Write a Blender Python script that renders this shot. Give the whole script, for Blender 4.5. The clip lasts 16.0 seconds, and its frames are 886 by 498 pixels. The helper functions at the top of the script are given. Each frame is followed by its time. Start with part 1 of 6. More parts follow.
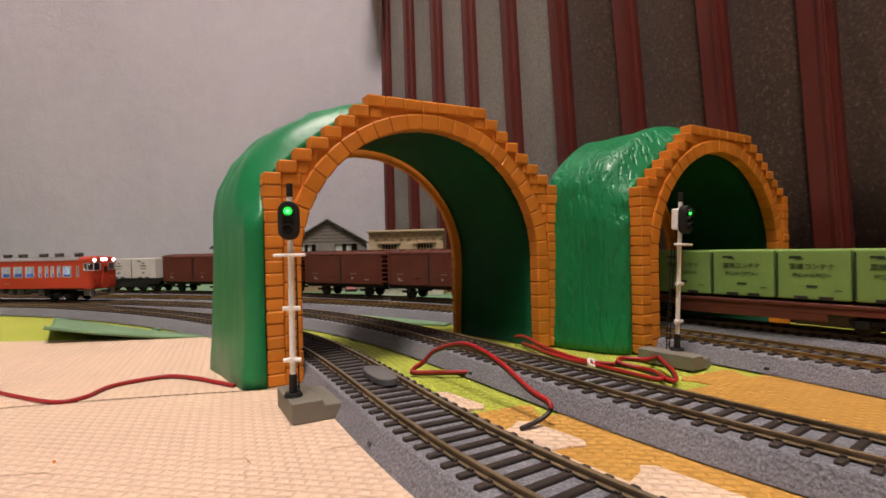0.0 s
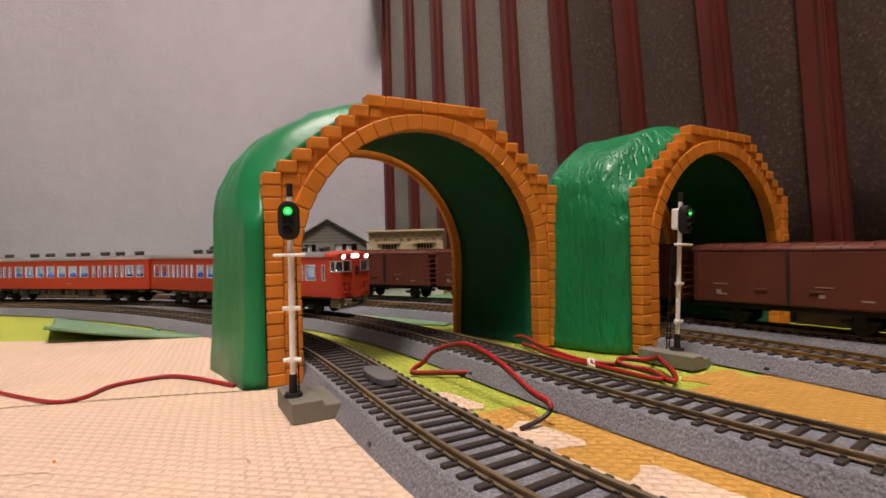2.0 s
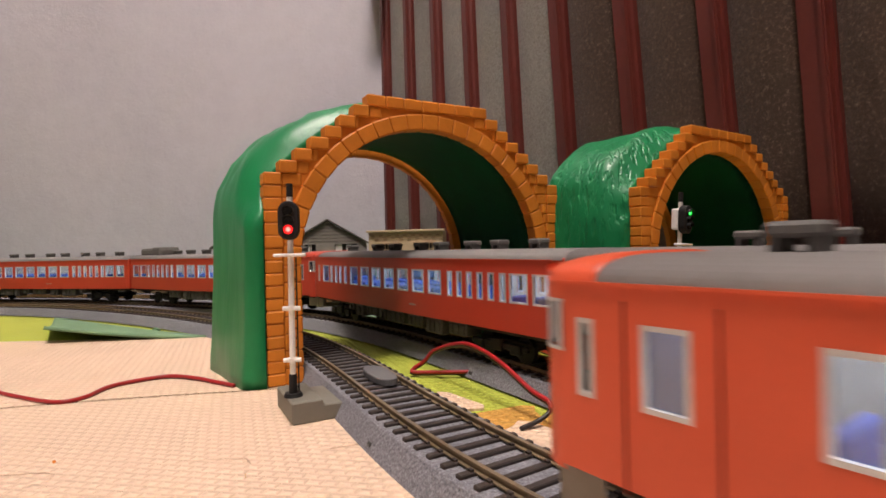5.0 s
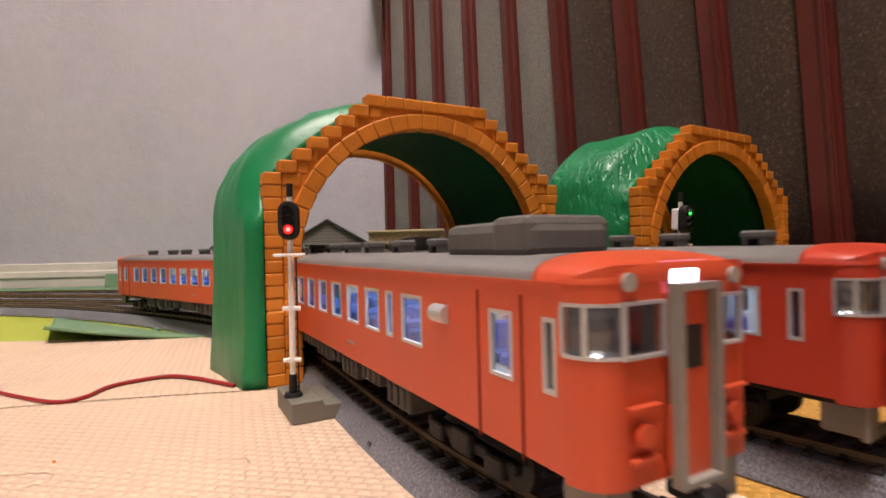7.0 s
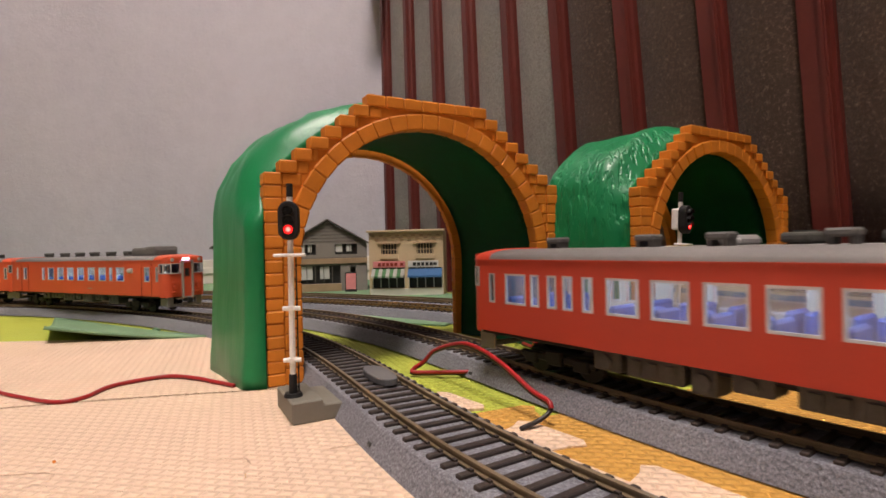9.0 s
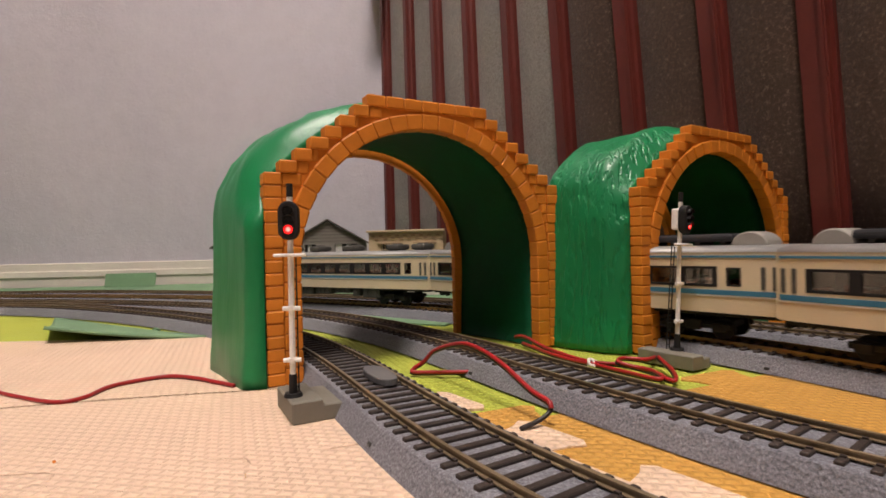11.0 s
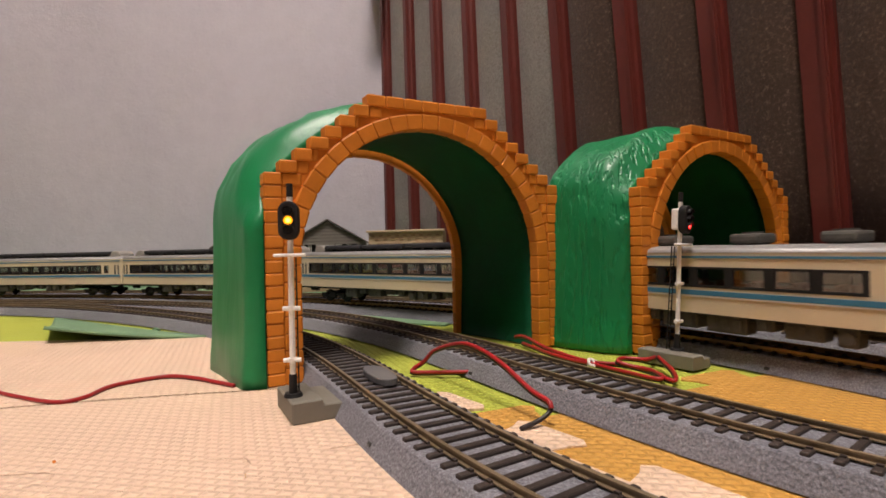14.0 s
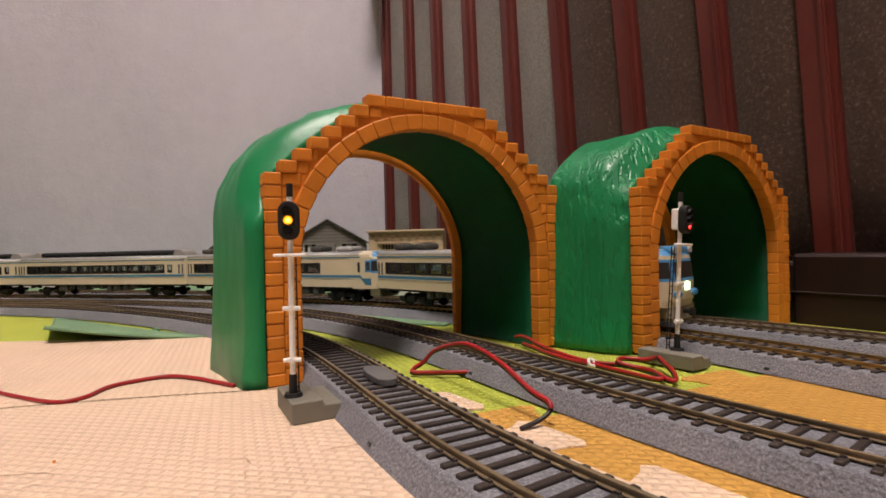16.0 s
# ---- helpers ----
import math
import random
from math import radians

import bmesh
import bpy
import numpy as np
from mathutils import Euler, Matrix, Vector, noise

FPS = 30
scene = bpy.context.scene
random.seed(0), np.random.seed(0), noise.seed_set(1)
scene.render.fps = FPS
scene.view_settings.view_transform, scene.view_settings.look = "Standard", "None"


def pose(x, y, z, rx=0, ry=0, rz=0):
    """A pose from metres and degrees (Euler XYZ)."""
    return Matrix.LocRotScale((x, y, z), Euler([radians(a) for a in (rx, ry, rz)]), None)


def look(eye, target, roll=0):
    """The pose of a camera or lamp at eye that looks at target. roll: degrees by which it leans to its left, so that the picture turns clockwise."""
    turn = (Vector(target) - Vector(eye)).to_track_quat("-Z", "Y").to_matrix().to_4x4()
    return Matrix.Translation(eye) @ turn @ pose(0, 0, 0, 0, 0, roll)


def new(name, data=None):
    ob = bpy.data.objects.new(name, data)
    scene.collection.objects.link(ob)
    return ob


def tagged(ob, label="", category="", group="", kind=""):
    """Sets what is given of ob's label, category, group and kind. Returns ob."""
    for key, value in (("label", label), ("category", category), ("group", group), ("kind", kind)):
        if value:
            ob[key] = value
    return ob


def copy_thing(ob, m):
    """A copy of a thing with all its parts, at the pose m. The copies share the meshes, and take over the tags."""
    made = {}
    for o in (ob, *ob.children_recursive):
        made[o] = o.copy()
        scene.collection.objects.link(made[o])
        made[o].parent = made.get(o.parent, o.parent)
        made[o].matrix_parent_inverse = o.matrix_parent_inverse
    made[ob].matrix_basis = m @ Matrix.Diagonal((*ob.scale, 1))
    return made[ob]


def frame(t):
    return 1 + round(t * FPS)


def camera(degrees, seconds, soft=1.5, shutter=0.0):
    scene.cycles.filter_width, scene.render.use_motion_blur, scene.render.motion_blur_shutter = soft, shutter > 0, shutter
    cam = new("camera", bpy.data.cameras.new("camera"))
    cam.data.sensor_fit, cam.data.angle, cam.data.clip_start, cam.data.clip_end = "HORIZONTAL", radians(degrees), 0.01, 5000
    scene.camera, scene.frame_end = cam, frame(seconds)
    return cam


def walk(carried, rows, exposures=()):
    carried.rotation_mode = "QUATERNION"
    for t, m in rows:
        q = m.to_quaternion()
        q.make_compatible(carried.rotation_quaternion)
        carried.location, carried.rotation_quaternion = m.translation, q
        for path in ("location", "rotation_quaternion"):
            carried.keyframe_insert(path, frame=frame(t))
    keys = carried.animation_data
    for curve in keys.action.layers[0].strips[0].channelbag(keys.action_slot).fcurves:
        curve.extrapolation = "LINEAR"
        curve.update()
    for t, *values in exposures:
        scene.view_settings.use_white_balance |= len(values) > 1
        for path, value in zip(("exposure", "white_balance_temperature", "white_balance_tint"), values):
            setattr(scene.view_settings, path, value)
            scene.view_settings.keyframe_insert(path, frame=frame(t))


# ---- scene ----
# Camera: stands still on the play mat, a hand's width over the rails.
HALF_TURN = math.pi
EYE = (0.0, 0.0, 0.05666)
cam = camera(80.69, 16.0, soft=1.6, shutter=0.2)
CAM_POSE = look(EYE, (0.0, 1.0, 0.05136), -1.355)
# the clip brightens a little while the orange train fills the picture
EXPOSURES = [(0.0, 0.0), (4.2, 0.04), (6.3, 0.13), (7.0, 0.12), (8.0, 0.06), (9.2, 0.02), (11.3, 0.0), (16.0, 0.0)]
walk(cam, [(0.0, CAM_POSE), (16.0, CAM_POSE)], EXPOSURES)

# ---------------------------------------------------------------- world and light
world = bpy.data.worlds.new("room_air")
scene.world = world
world.use_nodes = True
world.node_tree.nodes["Background"].inputs[0].default_value = (1.0, 0.86, 0.72, 1)
world.node_tree.nodes["Background"].inputs[1].default_value = 0.002


LAMP_AT = (-0.08, -0.36, 2.12)
lamp_data = bpy.data.lights.new("ceiling_lamp_light", "POINT")
lamp_data.energy, lamp_data.shadow_soft_size, lamp_data.color = 153.0, 0.29, (1.0, 0.905, 0.875)
new("ceiling_lamp_light", lamp_data).location = LAMP_AT

# ---------------------------------------------------------------- materials


def nodes_of(name):
    m = bpy.data.materials.new(name)
    m.use_nodes = True
    t = m.node_tree
    return m, t, t.nodes, t.links, t.nodes["Principled BSDF"]


def coords(t, scale=1.0):
    c = t.nodes.new("ShaderNodeTexCoord")
    mp = t.nodes.new("ShaderNodeMapping")
    mp.inputs["Scale"].default_value = (scale, scale, scale)
    t.links.new(c.outputs["Object"], mp.inputs[0])
    return mp.outputs[0]


def noise_tex(t, vec, scale, detail=4.0, rough=0.6):
    n = t.nodes.new("ShaderNodeTexNoise")
    n.inputs["Scale"].default_value, n.inputs["Detail"].default_value = scale, detail
    n.inputs["Roughness"].default_value = rough
    t.links.new(vec, n.inputs["Vector"])
    return n.outputs["Fac"]


def ramp(t, fac, stops):
    r = t.nodes.new("ShaderNodeValToRGB")
    e = r.color_ramp.elements
    while len(e) < len(stops):
        e.new(0.5)
    for el, (p, c) in zip(e, stops):
        el.position, el.color = p, (*c, 1)
    t.links.new(fac, r.inputs[0])
    return r.outputs[0]


def mixed(t, kind, a, b, fac=1.0):
    m = t.nodes.new("ShaderNodeMix")
    m.data_type, m.blend_type = "RGBA", kind
    m.inputs[0].default_value = fac
    t.links.new(a, m.inputs[6])
    t.links.new(b, m.inputs[7])
    return m.outputs[2]


def bump(t, bsdf, height, strength, dist, normal=None):
    b = t.nodes.new("ShaderNodeBump")
    b.inputs["Strength"].default_value, b.inputs["Distance"].default_value = strength, dist
    t.links.new(height, b.inputs["Height"])
    if normal:
        t.links.new(normal, b.inputs["Normal"])
    t.links.new(b.outputs[0], bsdf.inputs["Normal"])
    return b.outputs[0]


def vary(c, k):
    return tuple(min(1.0, max(0.0, x * k)) for x in c)


def surface(name, colour, rough=0.5, metal=0.0, big=18.0, small=420.0, spread=0.14, relief=0.25, depth=0.0003, per_piece=0.0, coat=0.0):
    """A painted or moulded surface: tone drifts at two scales, fine relief, roughness that wanders."""
    m, t, n, l, b = nodes_of(name)
    v = coords(t)
    f1, f2 = noise_tex(t, v, big, 3.0), noise_tex(t, v, small, 5.0)
    c1 = ramp(t, f1, [(0.3, vary(colour, 1 - spread)), (0.7, vary(colour, 1 + spread))])
    c2 = ramp(t, f2, [(0.3, (1 - spread, 1 - spread, 1 - spread)), (0.65, (1, 1, 1))])
    col = mixed(t, "MULTIPLY", c1, c2, 0.7)
    if per_piece:
        o = n.new("ShaderNodeObjectInfo")
        c3 = ramp(t, o.outputs["Random"], [(0.0, (1 - per_piece,) * 3), (1.0, (1, 1, 1))])
        col = mixed(t, "MULTIPLY", col, c3, 1.0)
    l.new(col, b.inputs["Base Color"])
    r = ramp(t, f1, [(0.2, (max(0, rough - 0.08),) * 3), (0.8, (min(1, rough + 0.08),) * 3)])
    l.new(r, b.inputs["Roughness"])
    b.inputs["Metallic"].default_value = metal
    b.inputs["Coat Weight"].default_value = coat
    b.inputs["Specular IOR Level"].default_value = 0.5 if rough < 0.5 else 0.3
    if relief:
        bump(t, b, f2, relief, depth)
    return m


def glow(name, colour, strength):
    m, t, n, l, b = nodes_of(name)
    b.inputs["Base Color"].default_value = (*colour, 1)
    b.inputs["Emission Color"].default_value = (*colour, 1)
    b.inputs["Emission Strength"].default_value = strength
    return m


def glass(name, tint=(0.9, 0.95, 1.0), alpha=0.12):
    """Thin clear plastic: mostly see-through with a gloss."""
    m, t, n, l, b = nodes_of(name)
    tr = n.new("ShaderNodeBsdfTransparent")
    tr.inputs[0].default_value = (*tint, 1)
    gl = n.new("ShaderNodeBsdfGlossy")
    gl.inputs["Roughness"].default_value = 0.08
    mx = n.new("ShaderNodeMixShader")
    mx.inputs[0].default_value = alpha
    l.new(tr.outputs[0], mx.inputs[1])
    l.new(gl.outputs[0], mx.inputs[2])
    l.new(mx.outputs[0], n["Material Output"].inputs["Surface"])
    return m


def foam(name, colour):
    """Foam play mat: woven pattern of raised dashes, grooves coloured darker as shade, faint dirt."""
    m, t, n, l, b = nodes_of(name)
    v = coords(t)
    mp = n.new("ShaderNodeMapping")
    mp.inputs["Rotation"].default_value = (0, 0, radians(11))
    l.new(v, mp.inputs[0])
    br = n.new("ShaderNodeTexBrick")
    br.inputs["Scale"].default_value = 150.0
    br.inputs["Mortar Size"].default_value = 0.17
    br.inputs["Mortar Smooth"].default_value = 1.0
    br.inputs["Brick Width"].default_value, br.inputs["Row Height"].default_value = 0.60, 0.46
    l.new(mp.outputs[0], br.inputs["Vector"])
    f1, f2 = noise_tex(t, v, 9.0, 4.0), noise_tex(t, v, 900.0, 3.0)
    c1 = ramp(t, f1, [(0.3, vary(colour, 0.9)), (0.7, vary(colour, 1.05))])
    # shade in the grooves of the weave, put into the colour
    c2 = ramp(t, br.outputs["Fac"], [(0.0, (1, 1, 1)), (1.0, (0.92, 0.90, 0.87))])
    l.new(mixed(t, "MULTIPLY", c1, c2, 1.0), b.inputs["Base Color"])
    b.inputs["Roughness"].default_value = 0.75
    inv = n.new("ShaderNodeMath")
    inv.operation, inv.inputs[0].default_value = "SUBTRACT", 1.0
    l.new(br.outputs["Fac"], inv.inputs[1])
    n1 = bump(t, b, inv.outputs[0], 0.70, 0.0011)
    bump(t, b, f2, 0.15, 0.0002, n1)
    return m


def ballast_stuff(name):
    m, t, n, l, b = nodes_of(name)
    v = coords(t)
    vo = n.new("ShaderNodeTexVoronoi")
    vo.inputs["Scale"].default_value = 900.0
    l.new(v, vo.inputs["Vector"])
    f1, f2 = noise_tex(t, v, 14.0, 3.0), noise_tex(t, v, 1500.0, 6.0, 0.75)
    c1 = ramp(t, f2, [(0.34, (0.105, 0.105, 0.118)), (0.5, (0.20, 0.197, 0.218)), (0.68, (0.34, 0.34, 0.375))])
    c2 = ramp(t, f1, [(0.3, (0.82, 0.82, 0.84)), (0.7, (1, 1, 1))])
    l.new(mixed(t, "MULTIPLY", c1, c2, 1.0), b.inputs["Base Color"])
    b.inputs["Roughness"].default_value = 0.85
    n1 = bump(t, b, vo.outputs["Distance"], 0.55, 0.0006)
    bump(t, b, f2, 0.5, 0.0004, n1)
    return m


def felt(name, colour, fleck):
    m, t, n, l, b = nodes_of(name)
    v = coords(t)
    f1, f2, f3 = noise_tex(t, v, 6.0, 4.0), noise_tex(t, v, 330.0, 8.0, 0.8), noise_tex(t, v, 1500.0, 2.0)
    c1 = ramp(t, f2, [(0.35, vary(colour, 0.6)), (0.55, colour), (0.74, fleck)])
    c2 = ramp(t, f1, [(0.3, (0.75, 0.75, 0.75)), (0.7, (1, 1, 1))])
    l.new(mixed(t, "MULTIPLY", c1, c2, 1.0), b.inputs["Base Color"])
    b.inputs["Roughness"].default_value = 0.97
    b.inputs["Sheen Weight"].default_value = 0.25
    n1 = bump(t, b, f2, 0.6, 0.002)
    bump(t, b, f3, 0.3, 0.0005, n1)
    return m


def wallpaper(name, colour):
    m, t, n, l, b = nodes_of(name)
    v = coords(t)
    f1, f2, f3 = noise_tex(t, v, 2.2, 5.0), noise_tex(t, v, 34.0, 6.0, 0.7), noise_tex(t, v, 210.0, 4.0)
    c1 = ramp(t, f1, [(0.3, vary(colour, 0.93)), (0.7, vary(colour, 1.05))])
    c2 = ramp(t, f2, [(0.3, (0.9, 0.9, 0.91)), (0.65, (1, 1, 1))])
    l.new(mixed(t, "MULTIPLY", c1, c2, 0.8), b.inputs["Base Color"])
    b.inputs["Roughness"].default_value = 0.8
    n1 = bump(t, b, f2, 0.35, 0.004)
    bump(t, b, f3, 0.3, 0.0012, n1)
    return m


M_CREAM = foam("foam_cream", (0.81, 0.60, 0.44))
M_LIME = foam("foam_lime", (0.46, 0.52, 0.06))
M_YELLOW = foam("foam_yellow", (0.62, 0.325, 0.06))
M_SAGE = surface("sage_foam", (0.17, 0.29, 0.16), 0.7, relief=0.4)
M_WALL = wallpaper("wallpaper", (0.50, 0.475, 0.52))
M_BASE = surface("baseboard_white", (0.72, 0.66, 0.58), 0.45, spread=0.05)
M_MAROON = surface("maroon_vinyl", (0.108, 0.019, 0.0135), 0.34, big=9, small=260, spread=0.18, relief=0.12)
M_FELT_D = felt("brown_felt", (0.150, 0.085, 0.056), (0.56, 0.37, 0.25))
M_FELT_L = felt("grey_felt", (0.48, 0.44, 0.395), (0.62, 0.58, 0.52))


def streaked_plastic(name, colour, depth=0.55, gloss=0.33):
    """Glossy moulded plastic with slanting gouged streaks."""
    m, t, n, l, b = nodes_of(name)
    v = coords(t)
    mp = n.new("ShaderNodeMapping")
    mp.inputs["Scale"].default_value, mp.inputs["Rotation"].default_value = (330.0, 330.0, 70.0), (0.0, 0.50, 0.0)
    l.new(v, mp.inputs[0])
    f0 = noise_tex(t, mp.outputs[0], 1.0, 2.0, 0.5)
    f1, f2 = noise_tex(t, v, 26.0, 3.0), noise_tex(t, v, 700.0, 3.0)
    c1 = ramp(t, f1, [(0.3, vary(colour, 0.85)), (0.7, vary(colour, 1.15))])
    l.new(c1, b.inputs["Base Color"])
    r = ramp(t, f1, [(0.2, (gloss,) * 3), (0.8, (gloss + 0.12,) * 3)])
    l.new(r, b.inputs["Roughness"])
    h = ramp(t, f0, [(0.50, (1, 1, 1)), (0.64, (0, 0, 0))])
    n1 = bump(t, b, h, depth, 0.0012)
    bump(t, b, f2, 0.08, 0.0002, n1)
    return m


M_GREEN = streaked_plastic("green_plastic", (0.004, 0.19, 0.062), 0.45, 0.32)
M_GREEN_S = streaked_plastic("smooth_green_plastic", (0.004, 0.20, 0.064), 0.05)
# the hull green taken darker: shade inside the arches put into the colour
M_GREEN_SHADE = surface("dull_green_shaded", (0.003, 0.118, 0.041), 0.55, big=26, small=700, spread=0.2, relief=0.1)
M_ORANGE = surface("orange_plastic", (0.68, 0.225, 0.022), 0.52, big=60, small=700, spread=0.08, relief=0.15, depth=0.0002, per_piece=0.10)
M_MORTAR = surface("orange_joint", (0.64, 0.19, 0.015), 0.55, spread=0.1)
M_BALLAST = ballast_stuff("ballast")
M_TIE = surface("tie_plastic", (0.052, 0.038, 0.032), 0.6, big=90, small=900, spread=0.25, per_piece=0.25)
M_RAIL = surface("weathered_rail", (0.23, 0.17, 0.10), 0.5, 0.35, big=60, small=900, spread=0.25)
M_RED = surface("vermilion_paint", (0.49, 0.046, 0.020), 0.42, big=20, small=900, spread=0.06, relief=0.05)
M_VERM = surface("orange_red_paint", (0.62, 0.085, 0.030), 0.42, big=20, small=900, spread=0.06, relief=0.05)
M_ROOF = surface("roof_grey", (0.22, 0.205, 0.20), 0.6, big=30, small=900, spread=0.1)
M_ROOF_D = surface("roof_charcoal", (0.032, 0.032, 0.036), 0.55, big=30, small=900, spread=0.15)
M_UNDER = surface("underfloor_grey", (0.088, 0.084, 0.074), 0.6, big=90, small=800, spread=0.25)
M_VENT = surface("vent_grey", (0.135, 0.128, 0.12), 0.6, big=60, small=800, spread=0.12)
M_BLACK = surface("black_plastic", (0.013, 0.012, 0.012), 0.6, big=80, small=800, spread=0.25)
M_SEAT = surface("blue_seat", (0.03, 0.075, 0.30), 0.7)
M_INNER = surface("cabin_white", (0.36, 0.34, 0.31), 0.6)
M_CABWALL = surface("cab_wall", (0.045, 0.05, 0.085), 0.6)
M_SASH = surface("sash_silver", (0.55, 0.55, 0.56), 0.35, 0.3)
M_GLASS = glass("window_plastic")
M_GLASS_D = glass("tinted_plastic", (0.72, 0.76, 0.73), 0.10)
M_CABIN = glow("cabin_led", (0.76, 0.86, 1.0), 8.5)
M_SKIRT = surface("skirt_grey", (0.34, 0.29, 0.21), 0.55, spread=0.1)
M_PLOUGH = surface("plough_grey", (0.25, 0.235, 0.21), 0.55, big=60, small=800, spread=0.1)
M_GANG = surface("gangway_grey", (0.30, 0.28, 0.25), 0.55)
M_BRASS = surface("brassy_rail", (0.42, 0.27, 0.10), 0.35, 0.7, big=60, small=900, spread=0.3)
M_HEAD = glow("headlight_lit", (1.0, 0.86, 0.66), 22.0)
M_SIGN = glow("sign_lit", (0.86, 0.76, 1.0), 3.5)
M_LENS_OFF = surface("lens_clear_off", (0.4, 0.38, 0.34), 0.15)
M_CREAMCAR = surface("cream_paint", (0.65, 0.55, 0.385), 0.42, big=20, small=900, spread=0.06, relief=0.05)
M_BLUE = surface("blue_band", (0.045, 0.19, 0.31), 0.42, spread=0.08)
M_BROWN = surface("wagon_brown", (0.125, 0.034, 0.02), 0.55, big=40, small=700, spread=0.16)
M_CONT = surface("container_green", (0.22, 0.36, 0.095), 0.55, big=40, small=700, spread=0.08)
M_CONT_DK = surface("container_mark", (0.03, 0.05, 0.025), 0.6)
M_CONT_W = surface("container_white", (0.70, 0.68, 0.64), 0.5, big=40, small=700, spread=0.06)
M_MARK_W = surface("white_mark", (0.34, 0.28, 0.24), 0.6)
M_POST = surface("post_white", (0.88, 0.84, 0.80), 0.45, spread=0.06)
M_SIGBASE = surface("signal_base_grey", (0.20, 0.185, 0.15), 0.6, big=60, small=700, spread=0.06)
M_WIRE_R = surface("red_wire", (0.36, 0.010, 0.014), 0.38, spread=0.06)
M_WIRE_B = surface("black_wire", (0.02, 0.012, 0.013), 0.4, spread=0.1)
M_TWIST = surface("white_twist", (0.75, 0.7, 0.68), 0.5)
M_GREYBLOCK = surface("grey_block", (0.13, 0.125, 0.125), 0.6, big=80, small=900, spread=0.1)
M_DARKWOOD = surface("dark_wood", (0.020, 0.008, 0.006), 0.5, big=10, small=200, spread=0.25)
M_HOUSE = surface("house_grey", (0.24, 0.215, 0.19), 0.7, spread=0.1)
M_HROOF = surface("house_roof", (0.13, 0.115, 0.10), 0.7, spread=0.15)
M_SHOP = surface("shop_ochre", (0.54, 0.41, 0.26), 0.7, spread=0.08)
M_TRIM = surface("shop_trim", (0.36, 0.25, 0.15), 0.7)
M_DARK = surface("dark_opening", (0.02, 0.018, 0.018), 0.4)
M_PALE = surface("pale_panel", (0.6, 0.58, 0.55), 0.5)
M_PINK = surface("pink_sign", (0.62, 0.22, 0.22), 0.6)
M_AWN_B = surface("awning_blue", (0.10, 0.25, 0.52), 0.6)
M_AWN_G = surface("awning_green", (0.12, 0.30, 0.12), 0.6)
# for the unseen walls: coloured dark so that they bounce less light back
M_BACKWALL = wallpaper("low_bounce_wallpaper", (0.16, 0.14, 0.13))
M_SILVER = surface("silver_roof", (0.34, 0.33, 0.32), 0.45, 0.2, big=30, small=900, spread=0.08)
M_CEIL = surface("ceiling_white", (0.6, 0.58, 0.55), 0.8, big=3, small=60)
M_SHADE = glow("lamp_shade_glow", (1.0, 0.84, 0.66), 3.0)
M_FLOORWOOD = surface("floor_wood", (0.085, 0.045, 0.026), 0.45, big=4, small=90)

# ---------------------------------------------------------------- mesh helpers


def mesh_of(bm, name, material, smooth=False):
    me = bpy.data.meshes.new(name)
    bm.normal_update()
    bm.to_mesh(me)
    bm.free()
    for mt in (material if isinstance(material, (list, tuple)) else [material]):
        me.materials.append(mt)
    if smooth:
        me.polygons.foreach_set("use_smooth", [True] * len(me.polygons))
    return me


def part(name, bm, material, parent=None, label="", m=None, smooth=False):
    me = bm if isinstance(bm, bpy.types.Mesh) else mesh_of(bm, name, material, smooth)
    ob = new(name, me)
    if parent:
        ob.parent = parent
    if m is not None:
        ob.matrix_basis = m
    if label:
        ob["label"] = label
    return ob


def thing(name, label, category, group="", kind="", m=None):
    ob = new(name)
    ob.empty_display_size = 0.02
    if m is not None:
        ob.matrix_basis = m
    return tagged(ob, label, category, group, kind)


def box(bm, c, s, bevel=0.0, m=None, seg=1, mat=0):
    """Box of size s at centre c, edges rounded."""
    r = bmesh.ops.create_cube(bm, size=1.0)
    vs = r["verts"]
    bmesh.ops.scale(bm, vec=s, verts=vs)
    bmesh.ops.translate(bm, vec=c, verts=vs)
    if m is not None:
        bmesh.ops.transform(bm, matrix=m, verts=vs)
    fs = {f for v in vs for f in v.link_faces}
    for f in fs:
        f.material_index = mat
    if bevel:
        es = list({e for v in vs for e in v.link_edges})
        bmesh.ops.bevel(bm, geom=es, offset=bevel, segments=seg, affect="EDGES", profile=0.5)


def boxes(*items, bevel=0.0):
    bm = bmesh.new()
    for c, s in items:
        box(bm, c, s, bevel)
    return bm


def rod(bm, a, b, r, r2=None, n=10):
    a, b = Vector(a), Vector(b)
    d = b - a
    m = Matrix.Translation((a + b) / 2) @ d.to_track_quat("Z", "Y").to_matrix().to_4x4()
    bmesh.ops.create_cone(bm, cap_ends=True, segments=n, radius1=r, radius2=r if r2 is None else r2, depth=d.length, matrix=m)


def rods(*items, n=10):
    bm = bmesh.new()
    for a, b, r in items:
        rod(bm, a, b, r, n=n)
    return bm


